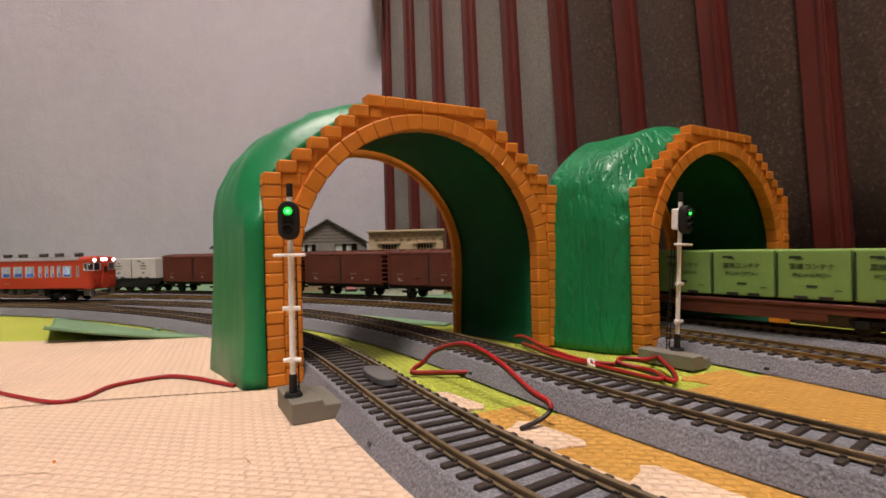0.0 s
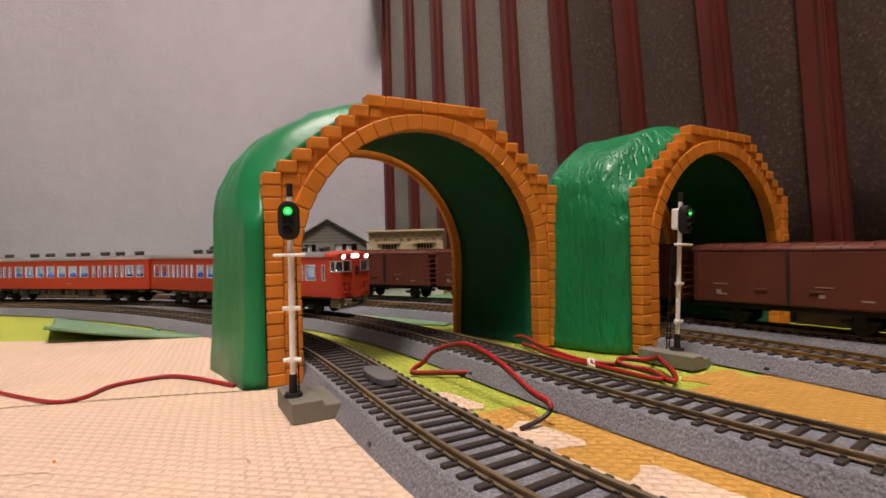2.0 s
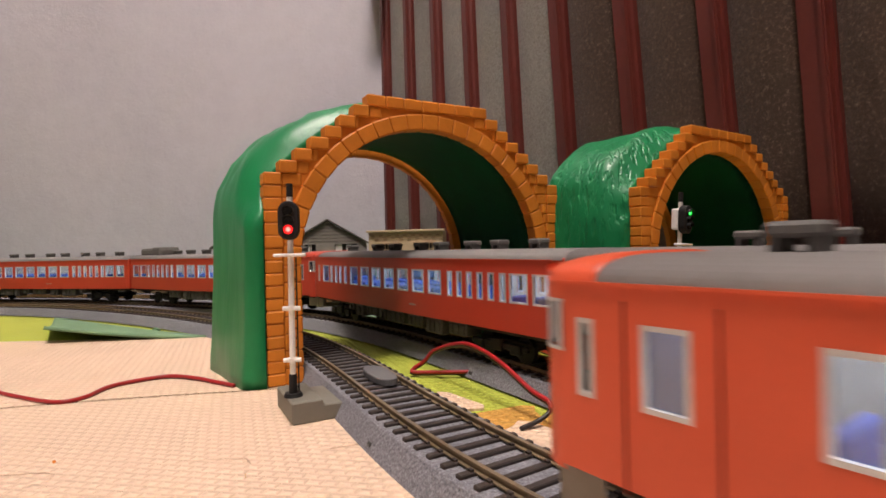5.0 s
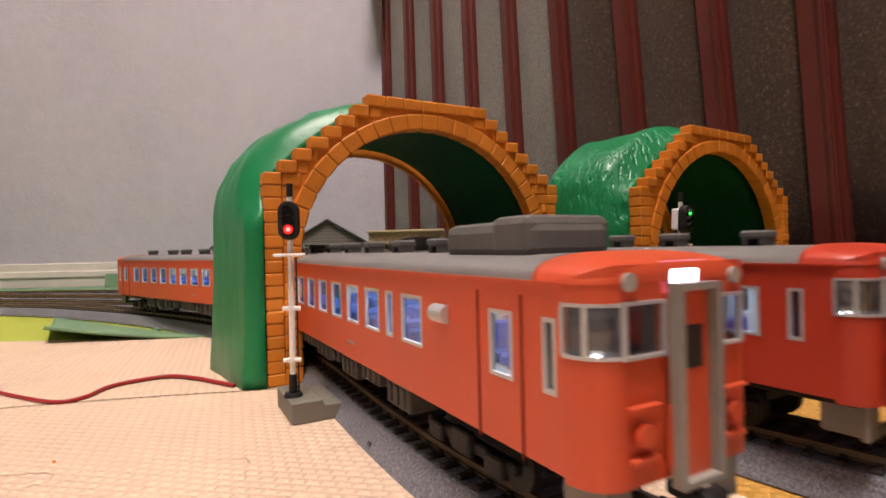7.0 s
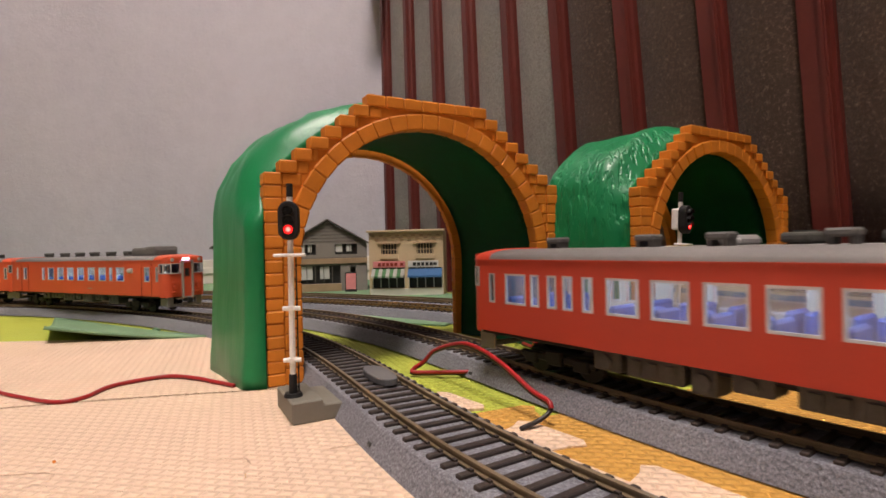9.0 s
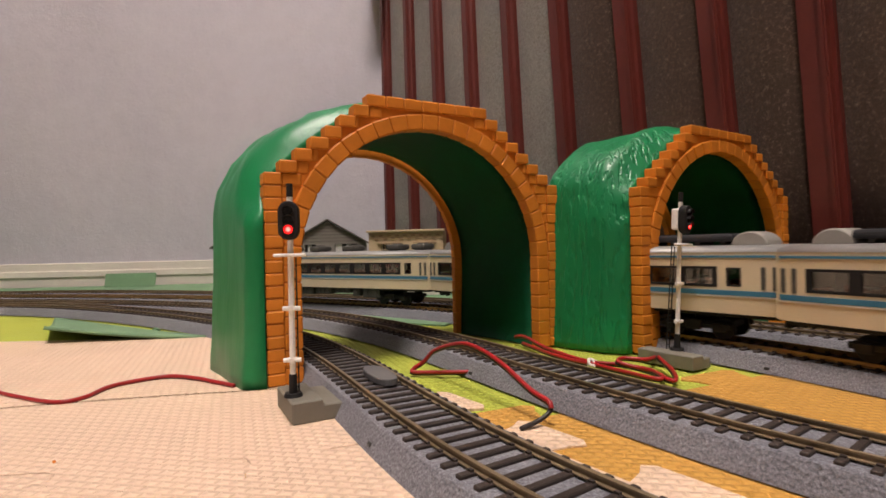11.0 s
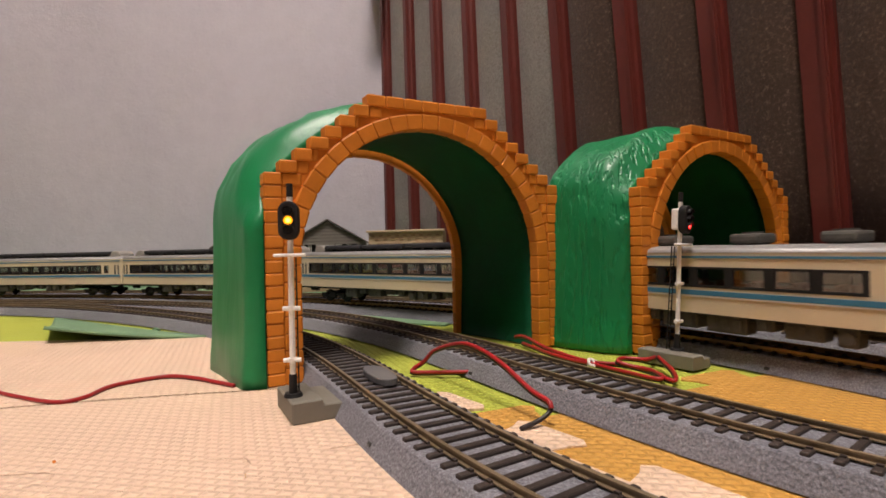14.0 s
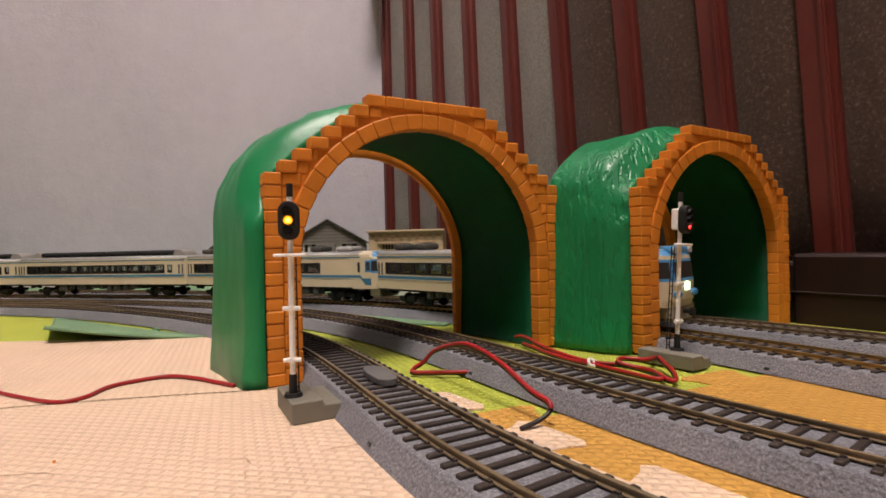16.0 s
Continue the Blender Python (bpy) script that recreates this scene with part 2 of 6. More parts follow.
def prism(bm, pts, y0, y1, bevel=0.0, mat=0):
    """Polygon in x, z drawn out from y0 to y1."""
    a = [bm.verts.new((x, y0, z)) for x, z in pts]
    b = [bm.verts.new((x, y1, z)) for x, z in pts]
    fs = [bm.faces.new(a), bm.faces.new(b[::-1])]
    k = len(pts)
    for i in range(k):
        fs.append(bm.faces.new((a[i], b[i], b[(i + 1) % k], a[(i + 1) % k])))
    for f in fs:
        f.material_index = mat
    bmesh.ops.recalc_face_normals(bm, faces=fs)
    if bevel:
        bmesh.ops.bevel(bm, geom=[e for e in {e for f in fs for e in f.edges}], offset=bevel, segments=1, affect="EDGES")


def panel(bm, xs, zs, holes, y, thick):
    """A wall in the x, z plane at y with rectangular openings through it."""
    xs = sorted(set([*xs, *[h[0] for h in holes], *[h[1] for h in holes]]))
    zs = sorted(set([*zs, *[h[2] for h in holes], *[h[3] for h in holes]]))
    v = {}

    def at(x, z):
        if (x, z) not in v:
            v[x, z] = bm.verts.new((x, y, z))
        return v[x, z]
    fs = []
    for x0, x1 in zip(xs, xs[1:]):
        for z0, z1 in zip(zs, zs[1:]):
            cx, cz = (x0 + x1) / 2, (z0 + z1) / 2
            if any(h[0] < cx < h[1] and h[2] < cz < h[3] for h in holes):
                continue
            fs.append(bm.faces.new((at(x0, z0), at(x1, z0), at(x1, z1), at(x0, z1))))
    r = bmesh.ops.extrude_face_region(bm, geom=fs)
    nv = [g for g in r["geom"] if isinstance(g, bmesh.types.BMVert)]
    bmesh.ops.translate(bm, vec=(0, thick, 0), verts=nv)
    bmesh.ops.recalc_face_normals(bm, faces=bm.faces[:])


def text_mesh(words, size):
    cu = bpy.data.curves.new("lettering", "FONT")
    cu.body, cu.size, cu.align_x, cu.align_y, cu.extrude = words, size, "CENTER", "CENTER", 0.00005
    ob = bpy.data.objects.new("lettering", cu)
    scene.collection.objects.link(ob)
    bpy.context.view_layer.update()
    me = bpy.data.meshes.new_from_object(ob.evaluated_get(bpy.context.evaluated_depsgraph_get()))
    bpy.data.objects.remove(ob)
    return me


# ---------------------------------------------------------------- the track plan
RAIL_TOP = 0.0095
GAUGE = 0.0165
RING = (-0.47199, 0.0131)   # about which the four lines curve
A_MID = 0.8


class Line:
    """Centre line of a track: radius about RING as a polynomial of the angle, then straight past the camera and round."""

    def __init__(self, co, a0, a1, straight=0.75, bend=0.62, far_bend=0.55):
        a = np.linspace(a1, a0, 500)
        r = np.polyval(co, a - A_MID)
        p = np.c_[RING[0] + r * np.cos(a), RING[1] + r * np.sin(a)]
        d = p[-1] - p[-8]
        d /= np.hypot(*d)
        near = p[-1] + d * np.linspace(0.003, straight, 150)[:, None]
        near = np.r_[near, self.arc(near[-1], d, bend, -1, 2.8)]
        d0 = p[0] - p[7]
        d0 /= np.hypot(*d0)
        far = self.arc(p[0], d0, far_bend, 1, 1.5)
        self.p = np.r_[far[::-1], p, near]
        self.s = np.r_[0, np.cumsum(np.hypot(*np.diff(self.p, axis=0).T))]
        self.s -= self.s[len(far)]

    @staticmethod
    def arc(start, d, r, side, length):
        n = np.array([-d[1], d[0]]) * side
        c = start + n * r
        t = np.linspace(0.006, length, int(length / 0.006)) / r * side
        b = start - c
        return np.c_[c[0] + b[0] * np.cos(t) - b[1] * np.sin(t), c[1] + b[0] * np.sin(t) + b[1] * np.cos(t)]

    def at(self, s):
        return np.array([np.interp(s, self.s, self.p[:, 0]), np.interp(s, self.s, self.p[:, 1])])

    def way(self, s):
        d = self.at(s + 0.003) - self.at(s - 0.003)
        return d / np.hypot(*d)


LINES = [
    Line([-0.30624, 0.14715, 0.1448, 0.01723, -0.00914, 0.47527], 0.1689, 1.5065),
    Line([-0.20404, 0.23813, 0.05485, -0.02608, -0.02457, 0.53372], 0.175, 1.5786, bend=0.68, far_bend=0.61),
    Line([0.07588, 0.07447, -0.09402, 0.60479], 0.2771, 1.683, bend=0.75, far_bend=0.68),
    Line([0.05346, 0.12839, -0.09795, 0.64986], 0.3308, 1.4482, bend=0.81, far_bend=0.74),
]

# ---------------------------------------------------------------- room
WALL_Y = 0.955
P0, PE = Vector((-0.0967, 0.95, 0)), Vector((0.0459, -0.0714, 0))   # folding partition: corner and step from post to post
PN = Vector((-PE.y, PE.x, 0)).normalized() * -1.0                    # towards the tracks
ROOM_H = 2.3


def sheet(name, pts, top, thick, material, label, category, kind="structure", bevel=0.0):
    bm = bmesh.new()
    a = [bm.verts.new((x, y, top)) for x, y in pts]
    b = [bm.verts.new((x, y, top - thick)) for x, y in pts]
    f = bm.faces.new(a)
    f.normal_update()
    bm.faces.new(b[::-1])
    k = len(pts)
    for i in range(k):
        bm.faces.new((a[i], b[i], b[(i + 1) % k], a[(i + 1) % k]))
    bmesh.ops.recalc_face_normals(bm, faces=bm.faces[:])
    if bevel:
        es = [e for e in f.edges]
        bmesh.ops.bevel(bm, geom=es, offset=bevel, segments=2, affect="EDGES")
    return tagged(part(name, bm, material), label, category, kind=kind)


def tabs(p, q, step, depth, start=0.5):
    """Jigsaw edge from p to q: tabs with narrow necks, to the right-hand side of the way."""
    p, q = Vector(p), Vector(q)
    d = (q - p).normalized()
    n = Vector((d.y, -d.x))
    out, s, length = [p], step * start, (q - p).length
    while s + step * 0.6 < length:
        w = step * 0.5
        for along, off in ((0.06, 0), (0.0, 0.45), (-0.12, 0.8), (0.02, 1), (0.98, 1), (1.12, 0.8), (1.0, 0.45), (0.94, 0)):
            out.append(p + d * (s + along * w) + n * (off * depth))
        s += step
    out.append(q)
    return [tuple(v) for v in out]


def room():
    bm = boxes(((-0.2, 0.0, -0.02), (3.6, 5.2, 0.018)))
    tagged(part("floor", bm, M_FLOORWOOD), "brown wooden floor under the play mats", "floor", kind="structure")
    bm = boxes(((-0.92, WALL_Y + 0.06, ROOM_H / 2 - 0.02), (1.66, 0.12, ROOM_H)))
    tagged(part("wall_north", bm, M_WALL), "pale lavender-grey papered wall with faint mottling", "wall", kind="structure")
    for nm, c, s in (("wall_west", (-1.81, -0.75, ROOM_H / 2 - 0.02), (0.12, 3.6, ROOM_H)), ("wall_south", (-0.1, -2.55, ROOM_H / 2 - 0.02), (3.5, 0.12, ROOM_H)),
                     ("wall_east", (1.66, -1.3, ROOM_H / 2 - 0.02), (0.12, 2.6, ROOM_H))):
        tagged(part(nm, boxes((c, s)), M_BACKWALL), "unseen brown-grey wall closing the room, kept dark to cut bounced light", "wall", kind="structure")
    tagged(part("ceiling", boxes(((-0.1, -0.75, ROOM_H + 0.02), (3.6, 3.7, 0.06))), M_CEIL), "white ceiling of the room", "ceiling", kind="structure")
    bm = boxes(((-0.92, WALL_Y - 0.004, 0.012), (1.62, 0.008, 0.060)), ((-0.92, WALL_Y - 0.0055, 0.022), (1.62, 0.011, 0.012)), bevel=0.0012)
    tagged(part("baseboard", bm, M_BASE), "cream-white moulded baseboard along the papered wall", "baseboard", kind="structure")
    # ceiling lamp
    lamp = thing("ceiling_lamp", "round white ceiling lamp with a warm glowing shade", "lamp", m=pose(LAMP_AT[0], LAMP_AT[1], ROOM_H - 0.008))
    bm = bmesh.new()
    bmesh.ops.create_cone(bm, cap_ends=True, segments=32, radius1=0.30, radius2=0.26, depth=0.04, matrix=Matrix.Translation((0, 0, -0.02)))
    part("shade", bm, M_SHADE, lamp)


def wavy(pts, amount, step=0.0021):
    """The path through pts with small even waves across it."""
    pts = [Vector(p) for p in pts]
    out, flip = [], 1
    for p, q in zip(pts, pts[1:]):
        d = q - p
        n = Vector((-d.y, d.x)).normalized()
        count = max(1, int(d.length / step))
        for i in range(count):
            out.append(tuple(p + d * (i / count) + n * (amount * flip)))
            flip = -flip
    return out


def mats():
    lime = [(-1.7, 0.94), (-1.7, 0.30), (-0.3, 0.30), (-0.10, 0.24), (0.0, 0.14), (0.36, 0.14), (0.36, 0.325), (0.25, 0.33), (0.13, 0.53), (-0.05, 0.70), (-0.05, 0.94)]
    sheet("play_mat", lime, -0.0009, 0.0095, M_LIME, "lime green foam play mat with a woven relief", "mat", "")
    sheet("foam_sheet", [(-1.65, 0.94), (-1.65, 0.74), (-0.55, 0.71), (-0.2, 0.615), (0.0, 0.51), (0.1, 0.41), (0.15, 0.49), (-0.06, 0.70), (-0.06, 0.94)], -0.0005, 0.009, M_SAGE, "sage green foam matting beyond the tracks", "foam sheet", "")
    edge = tabs((0.52, 0.395), (-0.06, 0.130), 0.052, 0.014, 0.30)
    sheet("play_mat", [*edge, (-0.06, -0.35), (0.9, -0.35)], -0.00045, 0.0095, M_YELLOW, "orange-yellow foam play mat with a woven relief", "mat", "")
    far = [(-1.2, 0.335), (-0.30, 0.3475), (-0.16, 0.3464), (-0.094, 0.309)]
    side = tabs((-0.094, 0.309), (0.292, -0.216), 0.044, -0.013, 0.22)
    # three pieces of cream mat, split along two seams
    def along(v):
        return 0.592 * (v[0] + 0.094) - 0.806 * (v[1] - 0.309)

    up = [v for v in side if along(v) < 0.1303]
    mid = [v for v in side if 0.1303 <= along(v) < 0.1803]
    low = [v for v in side if along(v) >= 0.1803]
    seam1 = wavy([(-0.0170, 0.2040), (-0.0350, 0.2130), (-0.0563, 0.2164), (-0.0852, 0.2113), (-0.1104, 0.2077), (-0.1489, 0.2003), (-0.1676, 0.1954), (-0.40, 0.150)], 0.0003) + [(-1.2, -0.005)]
    sheet("play_mat", [*far, *up[1:], *seam1], 0.0, 0.0095, M_CREAM, "cream foam play mat with a woven relief", "mat", "")
    seam1b = [(x + 0.0002, y - 0.0020) for x, y in seam1[::-1]]
    # the second seam: a row of jigsaw tabs, gaping here and there; x, y, gap
    seam2 = [(0.0115, 0.1640, 0.0002), (-0.0234, 0.1519, 0.0007), (-0.0345, 0.1475, 0.0007), (-0.0330, 0.1420, 0.0001), (-0.0308, 0.1341, 0.0001), (-0.0420, 0.1305, 0.0001), (-0.0506, 0.1299, 0.0002),
             (-0.0522, 0.1340, 0.0005), (-0.0525, 0.1390, 0.0008), (-0.0551, 0.1424, 0.0009), (-0.0600, 0.1420, 0.0006), (-0.0660, 0.1422, 0.0004), (-0.0740, 0.1400, 0.0001), (-0.0855, 0.1392, 0.0003),
             (-0.0858, 0.1370, 0.0003), (-0.0782, 0.1301, 0.0001), (-0.0730, 0.1260, 0.0004), (-0.0800, 0.1225, 0.0001), (-0.0960, 0.1250, 0.0001), (-0.0998, 0.1290, 0.0002), (-0.1020, 0.1350, 0.0005),
             (-0.1057, 0.1362, 0.0008), (-0.1161, 0.1350, 0.0008), (-0.1300, 0.1340, 0.0005), (-0.2000, 0.1200, 0.0003), (-0.9, 0.012, 0.0003)]
    sheet("play_mat", [*seam1b, *mid, *[(x, y) for x, y, g in seam2]], 0.0, 0.0095, M_CREAM, "cream foam play mat joined by jigsaw tabs", "mat", "")
    seam2b = [(x, y - g) for x, y, g in seam2[::-1]]
    sheet("play_mat", [*seam2b, *low, (-0.9, -0.21)], 0.0, 0.0095, M_CREAM, "cream foam play mat beside the railway track", "mat", "")
    crumb = bmesh.new()
    bmesh.ops.create_icosphere(crumb, subdivisions=2, radius=0.0004)
    for v in crumb.verts:
        v.co *= 1 + 0.5 * noise.noise(v.co * 2500)
    tagged(part("crumb", crumb, M_MORTAR, smooth=True), "tiny orange crumb lying on the cream mat", "crumb").matrix_basis = pose(-0.1075, 0.1420, 0.0004)


def partition():
    wall = thing("folding_partition", "folding partition of maroon vinyl posts and felt panels", "partition", kind="structure")
    top = 0.95
    unit = PE.normalized()

    def foot(k, z):
        c = P0 + PE * k + unit * float(np.interp(k, [0, 5, 6, 7, 8, 9], [0.013, 0.0122, 0.0160, 0.0165, 0.0062, 0.0]))
        pivot = EYE[2] + 0.364 * c.y
        lean = float(np.interp(k, [0, 6, 7, 8, 12], [0.0, 0.072, 0.072, 0.050, 0.050]))
        return c - unit * (math.tan(lean) * (z - pivot)) + Vector((0, 0, z))

    zs = [-0.011, 0.12, 0.26, 0.40, 0.55, top]
    for k in range(0, 13):
        bm = bmesh.new()
        w, d = 0.0108, 0.010
        prof = [(-w, 0), (-w, d), (w * 0.25, d), (w * 0.33, d + 0.004), (w * 0.75, d + 0.004), (w * 0.86, d - 0.001), (w, d - 0.004), (w, 0)]
        rows = []
        for z in zs:
            c = foot(k, z)
            rows.append([bm.verts.new(c + unit * a + PN * b) for a, b in prof])
        for r0, r1 in zip(rows, rows[1:]):
            for i in range(len(prof) - 1):
                bm.faces.new((r0[i], r0[i + 1], r1[i + 1], r1[i]))
        bm.faces.new(rows[-1])
        bmesh.ops.recalc_face_normals(bm, faces=bm.faces[:])
        bmesh.ops.bevel(bm, geom=[e for e in bm.edges if e.calc_face_angle(0) > 0.5], offset=0.0012, segments=2, affect="EDGES")
        part("post", bm, M_MAROON, wall)
        if k < 12:
            bm = bmesh.new()
            rows = []
            for z in zs:
                a, b = foot(k, z), foot(k + 1, z)
                rows.append([bm.verts.new(a.lerp(b, f) + PN * (0.010 * math.sin(f * HALF_TURN) - 0.004)) for f in np.linspace(0, 1, 9)])
            for r0, r1 in zip(rows, rows[1:]):
                for i in range(8):
                    bm.faces.new((r0[i], r0[i + 1], r1[i + 1], r1[i]))
            bmesh.ops.solidify(bm, geom=bm.faces[:], thickness=0.003)
            part("felt_panel", bm, M_FELT_L if k < 5 else M_FELT_D, wall, "light grey felt panel" if k < 5 else "dark brown flecked felt panel", smooth=True)
    tagged(part("wall_behind", boxes(((0, 0, 0), (2.2, 0.02, ROOM_H))), M_FELT_D), "dark wall closing the room behind the partition", "wall", kind="structure").matrix_basis = \
        Matrix.Translation(P0 + PE * 9.0 - PN * 0.045 + Vector((0, 0, ROOM_H / 2 - 0.02))) @ Matrix.Rotation(math.atan2(PE.y, PE.x), 4, "Z")
    # low dark plinth at the near end
    c = P0 + PE * 9.6 + PN * 0.024
    bm = bmesh.new()
    box(bm, (-0.02, 0, 0.0145), (0.40, 0.035, 0.051), 0.002)
    box(bm, (0.04, 0.002, 0.0175), (0.345, 0.044, 0.057), 0.002)
    box(bm, (0.04, 0.002, 0.0205), (0.347, 0.046, 0.0012), 0.0004)
    tagged(part("plinth", bm, M_DARKWOOD), "dark wooden plinth at the foot of the partition", "plinth", kind="structure").matrix_basis = \
        Matrix.Translation(c) @ Matrix.Rotation(math.atan2(PE.y, PE.x), 4, "Z")
    # hanging rail bracket at the corner
    bm = boxes(((-0.105, 0.90, 0.535), (0.03, 0.09, 0.05)), bevel=0.004)
    tagged(part("rail_bracket", bm, M_BLACK), "dark bracket at the head of the partition", "bracket")


# ---------------------------------------------------------------- tunnels
T_HALF, T_SIDE, T_TOP, T_CROWN = 0.079, 0.0837, 0.1268, 0.0260
ARCH_A, ARCH_B, ARCH_Z, RING_T = 0.0640, 0.0630, 0.0500, 0.0076
ROWS = 8
STEP_X, STEP_Z = (T_HALF - T_CROWN) / ROWS, (T_TOP - T_SIDE) / ROWS


def outline_half(z):
    if z < T_SIDE:
        return T_HALF
    return T_HALF - STEP_X * (int((z - T_SIDE) / STEP_Z + 1e-6))


def ring_half(z):
    if z <= ARCH_Z:
        return ARCH_A + RING_T
    q = 1 - ((z - ARCH_Z) / (ARCH_B + RING_T)) ** 2
    return (ARCH_A + RING_T) * math.sqrt(q) if q > 0 else 0.0


def facade(parent, m, out):
    """Brick face of a portal: every block a piece; out: +1 or -1, the side on which the blocks stand proud."""
    th = 0.0085
    blocks = []
    rows = [(i * T_SIDE / 16, (i + 1) * T_SIDE / 16) for i in range(16)] + [(T_SIDE + i * STEP_Z, T_SIDE + (i + 1) * STEP_Z) for i in range(ROWS)]
    for n, (z0, z1) in enumerate(rows):
        zm = (z0 + z1) / 2
        xo, xi = outline_half(zm), max(ring_half(z0), ring_half(z1)) if zm < ARCH_Z else ring_half(z0)
        if z0 >= T_SIDE:
            xo = outline_half(z0 + 1e-5)
        for side in (-1, 1):
            if xi > 0.006:
                w = xo - xi
                first = min(w, STEP_X * 1.15)
                cnt = 1 + (max(1, round((w - first) / 0.0080)) if w - first > 0.0015 else 0)
                edge = [0.0, w] if cnt == 1 else [0.0, *[first + (w - first) * i / (cnt - 1) for i in range(cnt)]]
                for i in range(cnt):
                    a, b = xo - edge[i], xo - edge[i + 1]
                    blocks.append([(side * a, z0), (side * b, z0), (side * b, z1), (side * a, z1), 0.0006 * random.random() + (0.0012 if i == 0 else 0.0)])
        if xi <= 0.006:
            cnt = 7
            for i in range(cnt):
                a, b = -xo + 2 * xo * i / cnt, -xo + 2 * xo * (i + 1) / cnt
                blocks.append([(a, z0), (b, z0), (b, z1), (a, z1), 0.0012])
    # voussoirs
    def pt(t, r):
        if t < 0:
            return -(ARCH_A + r), ARCH_Z + t
        if t > HALF_TURN:
            return ARCH_A + r, ARCH_Z - (t - HALF_TURN)
        return -(ARCH_A + r) * math.cos(t), ARCH_Z + (ARCH_B + r) * math.sin(t)
    cuts = [-0.05 + 0.05 * i / 7 for i in range(7)] + [HALF_TURN * i / 25 for i in range(25)] + [HALF_TURN + 0.05 * i / 7 for i in range(8)]
    for t0, t1 in zip(cuts, cuts[1:]):
        blocks.append([pt(t0, 0), pt(t0, RING_T), pt(t1, RING_T), pt(t1, 0), 0.0010])
    for a, b, c, d, proud in blocks:
        bm = bmesh.new()
        cx, cz = (a[0] + b[0] + c[0] + d[0]) / 4, (a[1] + b[1] + c[1] + d[1]) / 4
        q = [(cx + (x - cx) * 0.985, cz + (z - cz) * 0.980) for x, z in (a, b, c, d)]
        q = [(x, max(0.0002, z)) for x, z in q]
        prism(bm, q, 0.0, -out * (th + proud), bevel=0.0006)
        part("brick", bm, M_ORANGE, parent, m=m)
    # joint plate behind the blocks
    bm = bmesh.new()
    ins = [pt(t, 0.0004) for t in np.linspace(0, HALF_TURN, 40)]
    lower = [(-T_HALF + 0.0006, 0.0003), (-T_HALF + 0.0006, T_SIDE - 0.0006)]
    for i in range(ROWS):
        lower += [(-(T_HALF - STEP_X * i) + 0.0006, T_SIDE + STEP_Z * (i + 1) - 0.0006)]
        if i < ROWS - 1:
            lower += [(-(T_HALF - STEP_X * (i + 1)) + 0.0006, T_SIDE + STEP_Z * (i + 1) - 0.0006)]
    outer = lower + [(-x, z) for x, z in lower[::-1]]
    loop = outer + [(ARCH_A + 0.0004, 0.0003)] + ins[::-1] + [(-ARCH_A - 0.0004, 0.0003)]
    prism(bm, loop, -out * 0.0005, -out * (th - 0.0004))
    part("joint_plate", bm, M_MORTAR, parent, m=m)


